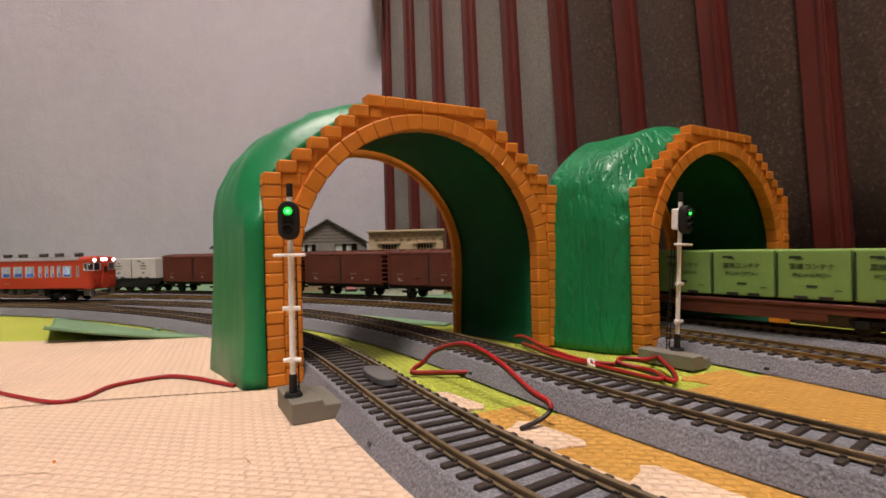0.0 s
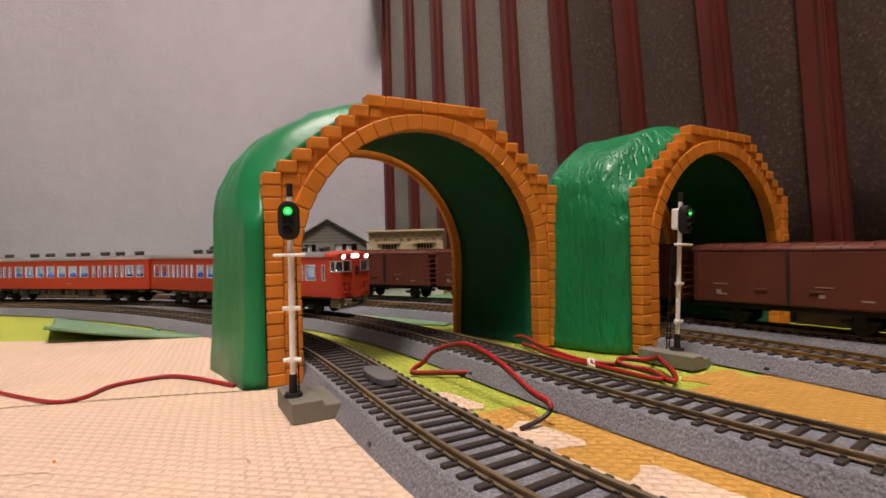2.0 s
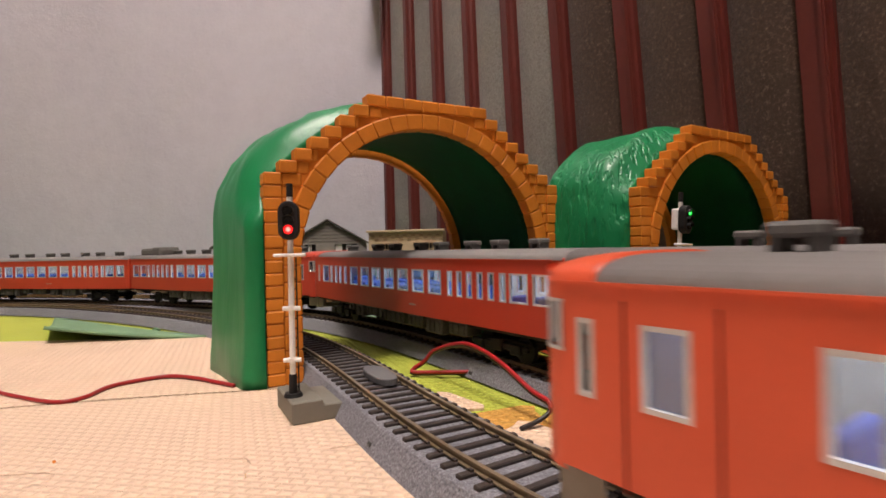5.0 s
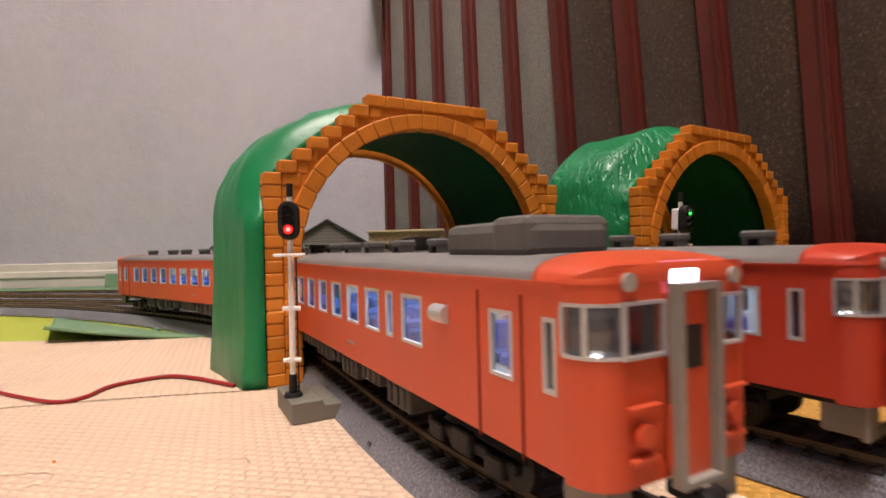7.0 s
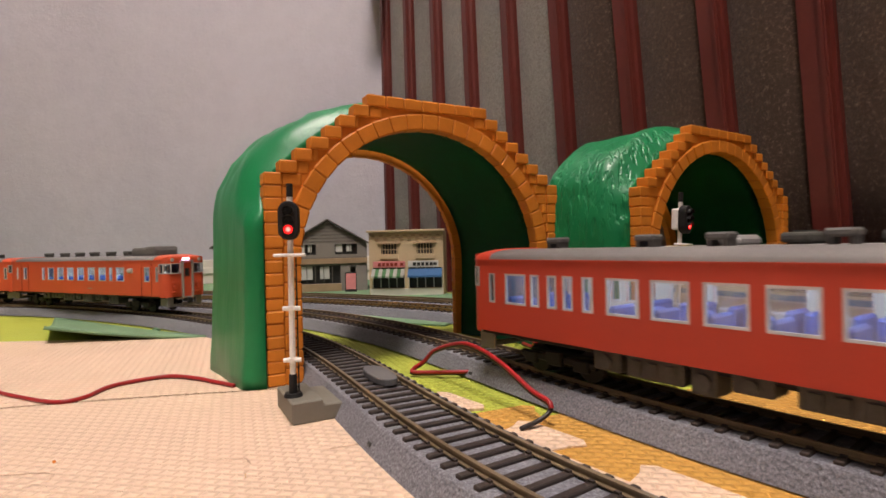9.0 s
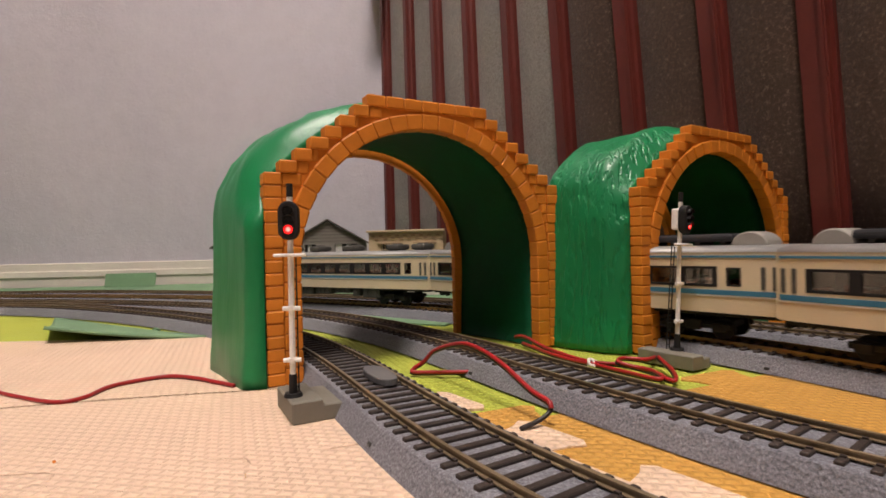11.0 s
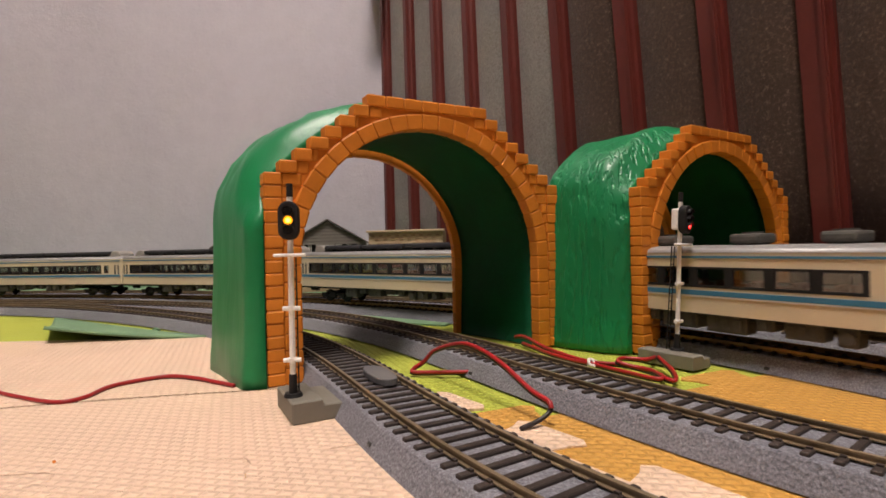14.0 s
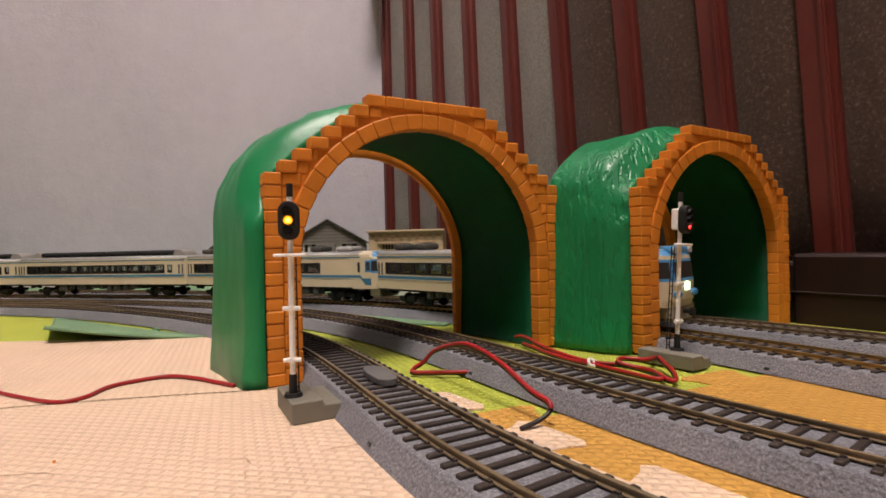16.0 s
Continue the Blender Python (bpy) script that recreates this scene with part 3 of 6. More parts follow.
def tunnel(m, label, depth=0.070, skew=-0.010, seed=1, crown=0.0045, far=(0.955, 0.975), lip=0.0080):
    t = thing("toy_tunnel", label, "tunnel", "toy tunnels", m=m)
    facade(t, pose(0, 0.0098, 0) @ Matrix.Diagonal((1, 0.75, 1, 1)), 1)
    facade(t, pose(skew, depth, 0) @ Matrix.Diagonal((far[0], 0.45, far[1], 1)), -1)
    rnd = Vector((seed * 3.1, seed * 1.7, 0))
    bm = bmesh.new()
    nu, nv = 30, 72
    grid = []
    for iu in range(nu + 1):
        u = iu / nu
        swell = min(1.0, u * (14.0 if lip > 0.005 else 5.0), (1 - u) * 9.0)
        row = []
        for iv in range(nv + 1):
            f = iv / nv
            half_w = 0.0798 + (0.0055 + 0.0020 * u) * swell ** 0.5
            if f < 0.24 or f > 0.76:
                g = (f if f < 0.5 else 1 - f) / 0.24
                x = math.copysign(half_w + 0.0028 * (1 - g) ** 2 * swell ** 0.5, f - 0.5)
                z = 0.070 * g
            else:
                a = HALF_TURN * (f - 0.24) / 0.52
                x = -half_w * math.copysign(abs(math.cos(a)) ** 0.86, math.cos(a))
                z = 0.070 + (0.0535 + crown * swell) * math.sin(a) ** 0.86
            # the rim follows the stepped bricks, further back the hull swells to a rounded hill
            dx, dz = abs(x), max(1e-6, z - 0.070)
            if z > 0.070:
                fit = min(0.0790 / max(dx, 1e-6), 0.0560 / dz, 0.0796 / (dz + 0.813 * dx))
                back = min(1.0, u / 0.30)
                back = 1 - (1 - back) ** 2
                x, z = x * (fit + (1 - fit) * back), 0.070 + dz * (fit + (1 - fit) * back)
            q = Vector((x * 22, u * 2.2, z * 22)) + rnd
            nz = 0.0020 * noise.noise(q) + 0.0008 * noise.noise(q * 3.1)
            crease = 0.0005 * noise.noise(Vector((x * 150 + z * 60, u * 5.0, z * 45)) + rnd)
            k = 1 + (nz + crease) * swell / 0.07 * (1.0 if z > 0.09 else 0.35)
            low = min(1.0, max(0.0, (0.080 - z) / 0.008))
            y0 = 0.0095 - lip * low
            row.append(bm.verts.new((x * k + skew * 0.7 * u, y0 + (depth - 0.0080 - y0) * u, max(0.0, z * (1 + (k - 1) * 0.7)))))
        grid.append(row)
    for r0, r1 in zip(grid, grid[1:]):
        for i in range(nv):
            bm.faces.new((r0[i], r0[i + 1], r1[i + 1], r1[i]))
    bmesh.ops.remove_doubles(bm, verts=bm.verts[:], dist=0.00005)
    bmesh.ops.recalc_face_normals(bm, faces=bm.faces[:])
    bmesh.ops.solidify(bm, geom=bm.faces[:], thickness=0.0022)
    part("hull", bm, M_GREEN_S if seed == 1 else M_GREEN, t, "glossy green plastic hill-shaped hull", smooth=True)
    # lining flush with the arch, its green darkened in place of tunnel shade
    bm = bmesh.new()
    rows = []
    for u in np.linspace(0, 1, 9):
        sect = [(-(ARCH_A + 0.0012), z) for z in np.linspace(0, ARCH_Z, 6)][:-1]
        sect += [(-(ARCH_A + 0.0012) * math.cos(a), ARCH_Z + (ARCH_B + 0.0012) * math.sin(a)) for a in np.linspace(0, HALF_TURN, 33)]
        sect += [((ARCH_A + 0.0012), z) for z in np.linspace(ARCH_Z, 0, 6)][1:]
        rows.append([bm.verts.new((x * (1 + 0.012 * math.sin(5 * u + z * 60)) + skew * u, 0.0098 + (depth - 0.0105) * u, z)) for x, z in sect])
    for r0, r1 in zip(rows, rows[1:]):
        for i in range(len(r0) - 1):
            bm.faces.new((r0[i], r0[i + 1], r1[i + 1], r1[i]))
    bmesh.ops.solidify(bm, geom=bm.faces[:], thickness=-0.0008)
    part("lining", bm, M_GREEN_SHADE, t, "dull green unpolished inner side of the arch, colour darkened as shade", smooth=True)
    return t


# ---------------------------------------------------------------- track
def sweep(line, s0, s1, prof, step=0.006, closed=True):
    """Draws a profile of (across, height) along the line."""
    bm = bmesh.new()
    rows = []
    for s in np.arange(s0, s1, step):
        p, d = line.at(s), line.way(s)
        n = np.array([-d[1], d[0]])
        rows.append([bm.verts.new((p[0] + n[0] * a, p[1] + n[1] * a, z)) for a, z in prof])
    k = len(prof)
    for r0, r1 in zip(rows, rows[1:]):
        for i in range(k if closed else k - 1):
            bm.faces.new((r0[i], r0[(i + 1) % k], r1[(i + 1) % k], r1[i]))
    bm.faces.new(rows[0])
    bm.faces.new(rows[-1][::-1])
    bmesh.ops.recalc_face_normals(bm, faces=bm.faces[:])
    return bm


def track(line, words, s0, s1, near0, near1, pitch=0.0063, metal=None):
    t = thing("railway_track", words, "track", "tracks of the layout")
    ball = [(-0.0178, 0.0), (-0.0172, 0.0012), (-0.0142, 0.0066), (-0.0136, 0.0070), (0.0136, 0.0070), (0.0142, 0.0066), (0.0172, 0.0012), (0.0178, 0.0)]
    part("ballast_bed", sweep(line, s0, s1, ball), M_BALLAST, t, "grey speckled plastic ballast bed")
    h, zb = RAIL_TOP, 0.0076
    for side in (-1, 1):
        c = side * GAUGE / 2
        prof = [(c - 0.0010, zb), (c - 0.0010, zb + 0.0003), (c - 0.0003, zb + 0.0005), (c - 0.0003, h - 0.0006), (c - 0.00055, h - 0.0005), (c - 0.00055, h),
                (c + 0.00055, h), (c + 0.00055, h - 0.0005), (c + 0.0003, h - 0.0006), (c + 0.0003, zb + 0.0005), (c + 0.0010, zb + 0.0003), (c + 0.0010, zb)]
        part("rail", sweep(line, s0, s1, prof), metal or M_RAIL, t)
    bm = bmesh.new()
    box(bm, (0, 0, 0.0073), (0.0021, 0.0262, 0.0012), 0.00025)
    for q in (-1, 1):
        for w in (-1, 1):
            box(bm, (0, q * GAUGE / 2 + w * 0.0014, 0.0081), (0.0013, 0.0009, 0.0006))
    me = mesh_of(bm, "tie", M_TIE)
    rest = bmesh.new()
    for s in np.arange(s0 + 0.003, s1 - 0.003, pitch):
        p, d = line.at(s), line.way(s)
        ang = math.atan2(d[1], d[0])
        if near0 <= s <= near1:
            part("tie", me, None, t, m=Matrix.Translation((p[0], p[1], 0)) @ Matrix.Rotation(ang, 4, "Z"))
        else:
            c, sn = math.cos(ang), math.sin(ang)
            vs = []
            for z in (0.0067, 0.0079):
                for a, b in ((-0.00125, -0.0131), (0.00125, -0.0131), (0.00125, 0.0131), (-0.00125, 0.0131)):
                    vs.append(rest.verts.new((p[0] + a * c - b * sn, p[1] + a * sn + b * c, z)))
            for q in ((4, 5, 6, 7), (0, 1, 5, 4), (1, 2, 6, 5), (2, 3, 7, 6), (3, 0, 4, 7)):
                rest.faces.new([vs[i] for i in q])
    tagged(part("ties_far", rest, M_TIE, t), kind="stuff")
    return t

# ---------------------------------------------------------------- trains
CAR_L = 0.2415
HALF = CAR_L / 2
WIDE = 0.018
GUTTER, SILL = 0.0414, 0.0138
_mesh = {}


def window_frame_mesh(w, h, material, key):
    k = ("frame", round(w, 5), round(h, 5), key)
    if k not in _mesh:
        bm = bmesh.new()
        r = 0.0006
        panel(bm, [-w / 2 - 0.0001, w / 2 + 0.0001], [-h / 2 - 0.0001, h / 2 + 0.0001], [(-w / 2 + r, w / 2 - r, -h / 2 + r, h / 2 - r)], -0.0003, 0.0008)
        _mesh[k] = mesh_of(bm, "window", material)
    return _mesh[k]


def pane_mesh(w, h, material, key):
    k = ("pane", round(w, 5), round(h, 5), key)
    if k not in _mesh:
        bm = bmesh.new()
        box(bm, (0, 0, 0), (w - 0.0012, 0.0002, h - 0.0012))
        _mesh[k] = mesh_of(bm, "pane", material)
    return _mesh[k]


def roof_shell(x0, x1, z0, rise, wide, taper=0.0, bend=0.62):
    """Barrel roof between x0 and x1; taper drops the crown over the last stretch at x1."""
    bm = bmesh.new()
    rows = []
    xs = x0 + (x1 - x0) * (np.sin(np.linspace(0, HALF_TURN / 2, 16)) if taper else np.linspace(0, 1, 3))
    for x in xs:
        f = (x - x0) / (x1 - x0)
        k = 1.0 - taper * max(0.0, f) ** 2.4
        row = []
        for i in range(15):
            a = HALF_TURN * i / 14
            y = -wide * math.copysign(abs(math.cos(a)) ** bend, math.cos(a))
            q = max(0.0, (x - (x1 - 0.0068)) / 0.0068) if taper else 0.0
            y *= 0.70 + 0.30 * math.sqrt(max(0.0, 1 - q * q))
            row.append(bm.verts.new((x, y, z0 + rise * k * math.sin(a) ** 0.8)))
        rows.append(row)
    for r0, r1 in zip(rows, rows[1:]):
        for i in range(14):
            bm.faces.new((r0[i], r1[i], r1[i + 1], r0[i + 1]))
    bm.faces.new(rows[0])
    bm.faces.new(rows[-1][::-1])
    bmesh.ops.recalc_face_normals(bm, faces=bm.faces[:])
    return bm


def bogie(car, x, m_dark):
    b = part("bogie", boxes(((0, 0, 0.0075), (0.030, 0.020, 0.003)), ((0, -0.0128, 0.0068), (0.034, 0.0022, 0.0026)), ((0, 0.0128, 0.0068), (0.034, 0.0022, 0.0026)),
                            ((-0.0115, -0.0140, 0.0062), (0.006, 0.002, 0.004)), ((0.0115, -0.0140, 0.0062), (0.006, 0.002, 0.004)), ((0, -0.0142, 0.0072), (0.007, 0.002, 0.005)),
                            ((-0.0115, 0.0140, 0.0062), (0.006, 0.002, 0.004)), ((0.0115, 0.0140, 0.0062), (0.006, 0.002, 0.004)), ((0, 0.0, 0.0100), (0.008, 0.008, 0.006)), bevel=0.0004),
             m_dark, car, m=pose(x, 0, 0))
    for dx in (-0.0115, 0.0115):
        bm = bmesh.new()
        for y in (-GAUGE / 2, GAUGE / 2):
            rod(bm, (0, y - 0.0011, 0.0054), (0, y + 0.0011, 0.0054), 0.0053, n=20)
        rod(bm, (0, -0.011, 0.0054), (0, 0.011, 0.0054), 0.0010)
        part("wheelset", bm, m_dark, b, m=pose(dx, 0, 0))
    return b


def underfloor(car, seed):
    rnd = random.Random(seed)
    x = -0.062
    while x < 0.058:
        w = rnd.choice((0.007, 0.010, 0.014, 0.018))
        h = rnd.uniform(0.0050, 0.0088)
        for y in (-1, 1):
            bm = bmesh.new()
            box(bm, (0, y * 0.0118, SILL - h / 2 + 0.0006), (w, 0.0085, h), 0.0005)
            case = part("equipment_box", bm, M_UNDER, car, m=pose(x + w / 2, 0, 0))
            if w > 0.012:
                for q in (-0.3, 0.0, 0.3):
                    part("rib", boxes(((q * w, y * 0.0162, SILL - h / 2), (w * 0.16, 0.0008, h * 0.6)), bevel=0.0002), M_UNDER, case)
            else:
                part("cover", rods(((0, y * 0.0158, SILL - h * 0.5), (0, y * 0.0170, SILL - h * 0.5), h * 0.3)), M_UNDER, case)
        x += w + rnd.uniform(0.0015, 0.006)
    part("chassis", boxes(((0, 0, 0.0132), (CAR_L - 0.006, 0.030, 0.0026)), ((0, 0, 0.0112), (CAR_L * 0.55, 0.012, 0.004)), bevel=0.0003), M_BLACK, car)


def coupler(car, x, sgn):
    bm = bmesh.new()
    box(bm, (x + sgn * 0.0015, 0, 0.0100), (0.008, 0.0026, 0.0022), 0.0004)
    box(bm, (x + sgn * 0.0048, 0, 0.0100), (0.0024, 0.0042, 0.0042), 0.0006)
    part("coupler", bm, M_BLACK, car)


RED_WINDOWS = [(0.1079, 0.0031, 0), (0.0950, 0.0107, 0), (0.0852, 0.0041, 0), (0.0772, 0.0041, 0), (0.0703, 0.0041, 0), (0.0622, 0.0041, 0)] + \
    [(0.0495 - 0.0150 * i, 0.0112, 0) for i in range(7)] + [(-0.0530 - 0.0072 * i, 0.0040, 0) for i in range(6)] + [(-0.0980, 0.0102, 0), (-0.1105, 0.0098, 0)]
RED_FLIPPED = [(-x, w, kind) for x, w, kind in RED_WINDOWS]
TAIL_WINDOWS = [(0.1122, 0.0028, 0), (0.0997, 0.0066, 0), (0.0640, 0.0110, 0), (0.0509, 0.0044, 0)] + [(0.0386 - 0.0164 * i, 0.0106, 0) for i in range(6)] + \
    [(-0.0565, 0.0044, 0), (-0.0900, 0.0066, 0), (-0.1050, 0.0028, 0)]
LEAD_WINDOWS = TAIL_WINDOWS[:10] + [(-0.0598, 0.0106, 0), (-0.0762, 0.0106, 0), (-0.0985, 0.0066, 0), (-0.1110, 0.0028, 0)]


def body_sides(car, colour, windows, zlo, zhi, frame_mat, pane_mat, key, front_cut, rear_cut=0.002):
    holes = [(x - w / 2, x + w / 2, zlo, zhi) for x, w, kind in windows]
    for sgn in (-1, 1):
        bm = bmesh.new()
        panel(bm, [-HALF + rear_cut, HALF - front_cut], [SILL, GUTTER], holes, 0, 0.0010)
        for f in bm.faces:
            f.material_index = 1 if f.calc_center_median().y > 0.0008 else 0
        side = part("side_wall", bm, [colour, M_INNER], car, m=Matrix.Translation((0, sgn * WIDE, 0)) @ (pose(0, 0, 0) if sgn < 0 else Matrix.Diagonal((1, -1, 1, 1))))
        for x, w, kind in windows:
            f = part("window", window_frame_mesh(w, zhi - zlo, M_BLACK if kind else frame_mat, key if not kind else "dark"), None, side, m=pose(x, 0.0002, (zlo + zhi) / 2))
            if not kind:
                part("pane", pane_mesh(w, zhi - zlo, pane_mat, key), None, side, m=pose(x, 0.0006, (zlo + zhi) / 2))


SEATS = {}


def interior(car, seat, lit, windows, spread):
    bm = boxes(((0, 0, 0.0165), (CAR_L - 0.008, 0.033, 0.0012)))
    part("cabin_floor", bm, M_INNER, car)
    if lit:
        part("cabin_light", boxes(((0, 0, 0.0404), (CAR_L - 0.03, 0.010, 0.0006))), M_CABIN, car, "white LED strip along the ceiling")
    for x, w, kind in windows:
        if w < 0.0075:
            continue
        for q in (-1, 1):
            key = (seat.name, q)
            if key not in SEATS:
                bm = bmesh.new()
                box(bm, (0, 0, 0.0), (0.0022, 0.0115, 0.0120), 0.0007)
                box(bm, (-q * 0.002, 0, -0.0025), (0.0045, 0.0115, 0.0030), 0.0007)
                SEATS[key] = mesh_of(bm, "seat", seat)
            for y in (-1, 1):
                part("seat", SEATS[key], None, car, m=pose(x + q * spread, y * 0.0108, 0.0215))


def red_cab(car, x, sgn, head, paint, gangway):
    """Flat vermilion driving end with a gangway door, facing sgn along x."""
    e = part("cab_front", cab_panel(), paint, car, m=Matrix.Translation((x, 0, 0)) @ (pose(0, 0, 0) if sgn > 0 else pose(0, 0, 0, 0, 0, 180)))
    for y in (-0.01035, 0.01035):
        sd = 1 if y > 0 else -1
        part("windscreen", pane_yz(0.0076, 0.0074), M_GLASS, e, m=pose(0.0002, sd * 0.0088, 0.0349))
        part("screen_frame", ring_yz(0.0084, 0.0080, 0.0005), M_SASH, e, m=pose(0.0013, sd * 0.0088, 0.0349))
        part("corner_window", corner_band(sd, 0.0312, 0.0386, 0.0, 6), M_GLASS, e, smooth=True)
        part("corner_rim", corner_band(sd, 0.0310, 0.0315, 0.00025, 6), M_SASH, e)
        part("corner_rim", corner_band(sd, 0.0383, 0.0388, 0.00025, 6), M_SASH, e)
        part("corner_post", corner_band(sd, 0.0315, 0.0383, 0.00025, 12, 7, 8), M_SASH, e)
        part("corner_post", corner_band(sd, 0.0315, 0.0383, 0.00025, 18, 17, 18), M_SASH, e)
        lamp_m = M_HEAD if head else M_LENS_OFF
        bm = bmesh.new()
        rod(bm, (0, 0, 0), (0.0014, 0, 0), 0.0015, 0.0013, n=16)
        part("headlight", bm, lamp_m, e, m=pose(-0.0002, y * 1.12, 0.0416))
        bm = bmesh.new()
        rod(bm, (-0.002, 0, 0), (0.0008, 0, 0), 0.0021, n=16)
        part("lamp_rim", bm, paint if head else M_SASH, e, m=pose(-0.0012, y * 1.12, 0.0416))
        bm = bmesh.new()
        rod(bm, (0, 0, 0), (0.0012, 0, 0), 0.0016, n=14)
        box(bm, (0.0004, 0.0, -0.0035), (0.0010, 0.0052, 0.0010), 0.0002)
        box(bm, (0.0006, 0.0, 0.0040), (0.0012, 0.0060, 0.0004), 0.0001)
        part("front_fitting", bm, paint, e, m=pose(0.0010, y * 0.95, 0.0205))
    part("door_leaf", boxes(((0.0016, 0, 0.0262), (0.0008, 0.0074, 0.0272)), bevel=0.0003), paint, e)
    part("door_pane", boxes(((0.0021, 0, 0.0318), (0.0003, 0.0038, 0.0062)), bevel=0.0001), M_DARK, e)
    if not head and gangway:
        part("gangway_frame", ring_yz(0.0094, 0.0290, 0.0010, 0.0020), M_GANG, e, "grey gangway frame", m=pose(0.0036, 0, 0.0266))
    part("route_sign", boxes(((0.0002, 0, 0.0420), (0.0016, 0.0080 if head else 0.0060, 0.0030 if head else 0.0022)), bevel=0.0003), M_SIGN, e, "lit white destination sign")
    part("sign_frame", ring_yz(0.0098, 0.0046, 0.0008, 0.0010), M_PINKRIM if not head else paint, e, m=pose(0.0006, 0, 0.0420))
    for y in (-0.0048, 0.0048):
        part("handrail", rods(((0.0020, y * 1.1, 0.0150), (0.0020, y * 1.1, 0.0240), 0.0003), n=6), paint, e)
    part("snow_plough", boxes(((-0.0020, 0.0122, 0.0096), (0.0018, 0.0052, 0.0088)), ((-0.0020, -0.0122, 0.0096), (0.0018, 0.0052, 0.0088)), ((-0.0020, 0, 0.0064), (0.0018, 0.0290, 0.0022)), ((-0.0060, 0.0142, 0.0100), (0.0080, 0.0012, 0.0080)), ((-0.0060, -0.0142, 0.0100), (0.0080, 0.0012, 0.0080)), bevel=0.0004), M_PLOUGH, e, "grey snow plough with an open middle")


CORNER_X, CORNER_Y = 0.0056, 0.0126   # where the rounded cab corner leaves the side and the front


def corner_pt(f, sgn, out=0.0):
    """A point of the cab corner: f 0 at the front, 1 at the side."""
    a = HALF_TURN / 2 * f
    return -CORNER_X + (CORNER_X + 0.0006 + out) * math.cos(a), sgn * (CORNER_Y + (WIDE - CORNER_Y + out) * math.sin(a))


def corner_band(sgn, z0, z1, out, n, i0=0, i1=None):
    bm = bmesh.new()
    cols = [(bm.verts.new((*corner_pt(i / n, sgn, out), z0)), bm.verts.new((*corner_pt(i / n, sgn, out), z1))) for i in range(i0, (n if i1 is None else i1) + 1)]
    for (a, b), (c, d) in zip(cols, cols[1:]):
        bm.faces.new((a, c, d, b))
    bmesh.ops.recalc_face_normals(bm, faces=bm.faces[:])
    bmesh.ops.solidify(bm, geom=bm.faces[:], thickness=0.0003)
    return bm


def cab_panel():
    """Front wall with rounded corners, open where the screens wrap round."""
    bm = bmesh.new()
    holes = [(-0.0126, -0.0050, 0.0312, 0.0386), (0.0050, 0.0126, 0.0312, 0.0386)]
    panel(bm, [-CORNER_Y, CORNER_Y], [SILL - 0.0008, 0.0440], holes, 0, 0.0010)
    bmesh.ops.transform(bm, matrix=Matrix.Rotation(HALF_TURN / 2, 4, "Z"), verts=bm.verts[:])
    for v in bm.verts:
        v.co.x += 0.0006
    for sgn in (-1, 1):
        for i in range(8):
            p, q = corner_pt(i / 8, sgn), corner_pt((i + 1) / 8, sgn)
            for z0, z1, fall in ((SILL - 0.0008, 0.0312, 0.0), (0.0386, 0.0440, 0.0026)):
                bm.faces.new([bm.verts.new((*p, z0)), bm.verts.new((*q, z0)), bm.verts.new((*q, z1 - fall * ((i + 1) / 8) ** 2)), bm.verts.new((*p, z1 - fall * (i / 8) ** 2))])
    bmesh.ops.remove_doubles(bm, verts=bm.verts[:], dist=0.00002)
    bmesh.ops.recalc_face_normals(bm, faces=bm.faces[:])
    return bm


def pane_yz(w, h):
    return boxes(((0, 0, 0), (0.0003, w, h)))


def ring_yz(w, h, r, d=0.0008):
    bm = bmesh.new()
    panel(bm, [-w / 2, w / 2], [-h / 2, h / 2], [(-w / 2 + r, w / 2 - r, -h / 2 + r, h / 2 - r)], 0, d)
    bmesh.ops.transform(bm, matrix=Matrix.Rotation(HALF_TURN / 2, 4, "Z"), verts=bm.verts[:])
    return bm


def end_wall(car, x, sgn, colour):
    bm = bmesh.new()
    box(bm, (x - sgn * 0.0021, 0, (SILL + GUTTER) / 2 + 0.0004), (0.0042, 0.0352, GUTTER - SILL + 0.0008), 0.0004)
    part("end_wall", bm, colour, car)
    part("gangway", boxes(((x + sgn * 0.0016, 0, 0.0262), (0.0034, 0.0100, 0.0270)), bevel=0.0008), M_BLACK, car)


def roof_vents(car, xs, z):
    bm = bmesh.new()
    box(bm, (0, 0, 0.0028), (0.0066, 0.0066, 0.0022), 0.0006)
    box(bm, (-0.0022, 0, 0.0008), (0.0014, 0.0052, 0.0022))
    box(bm, (0.0022, 0, 0.0008), (0.0014, 0.0052, 0.0022))
    me = mesh_of(bm, "roof_vent", M_VENT)
    for x in xs:
        part("roof_vent", me, None, car, m=pose(x, 0, z + 0.0004))


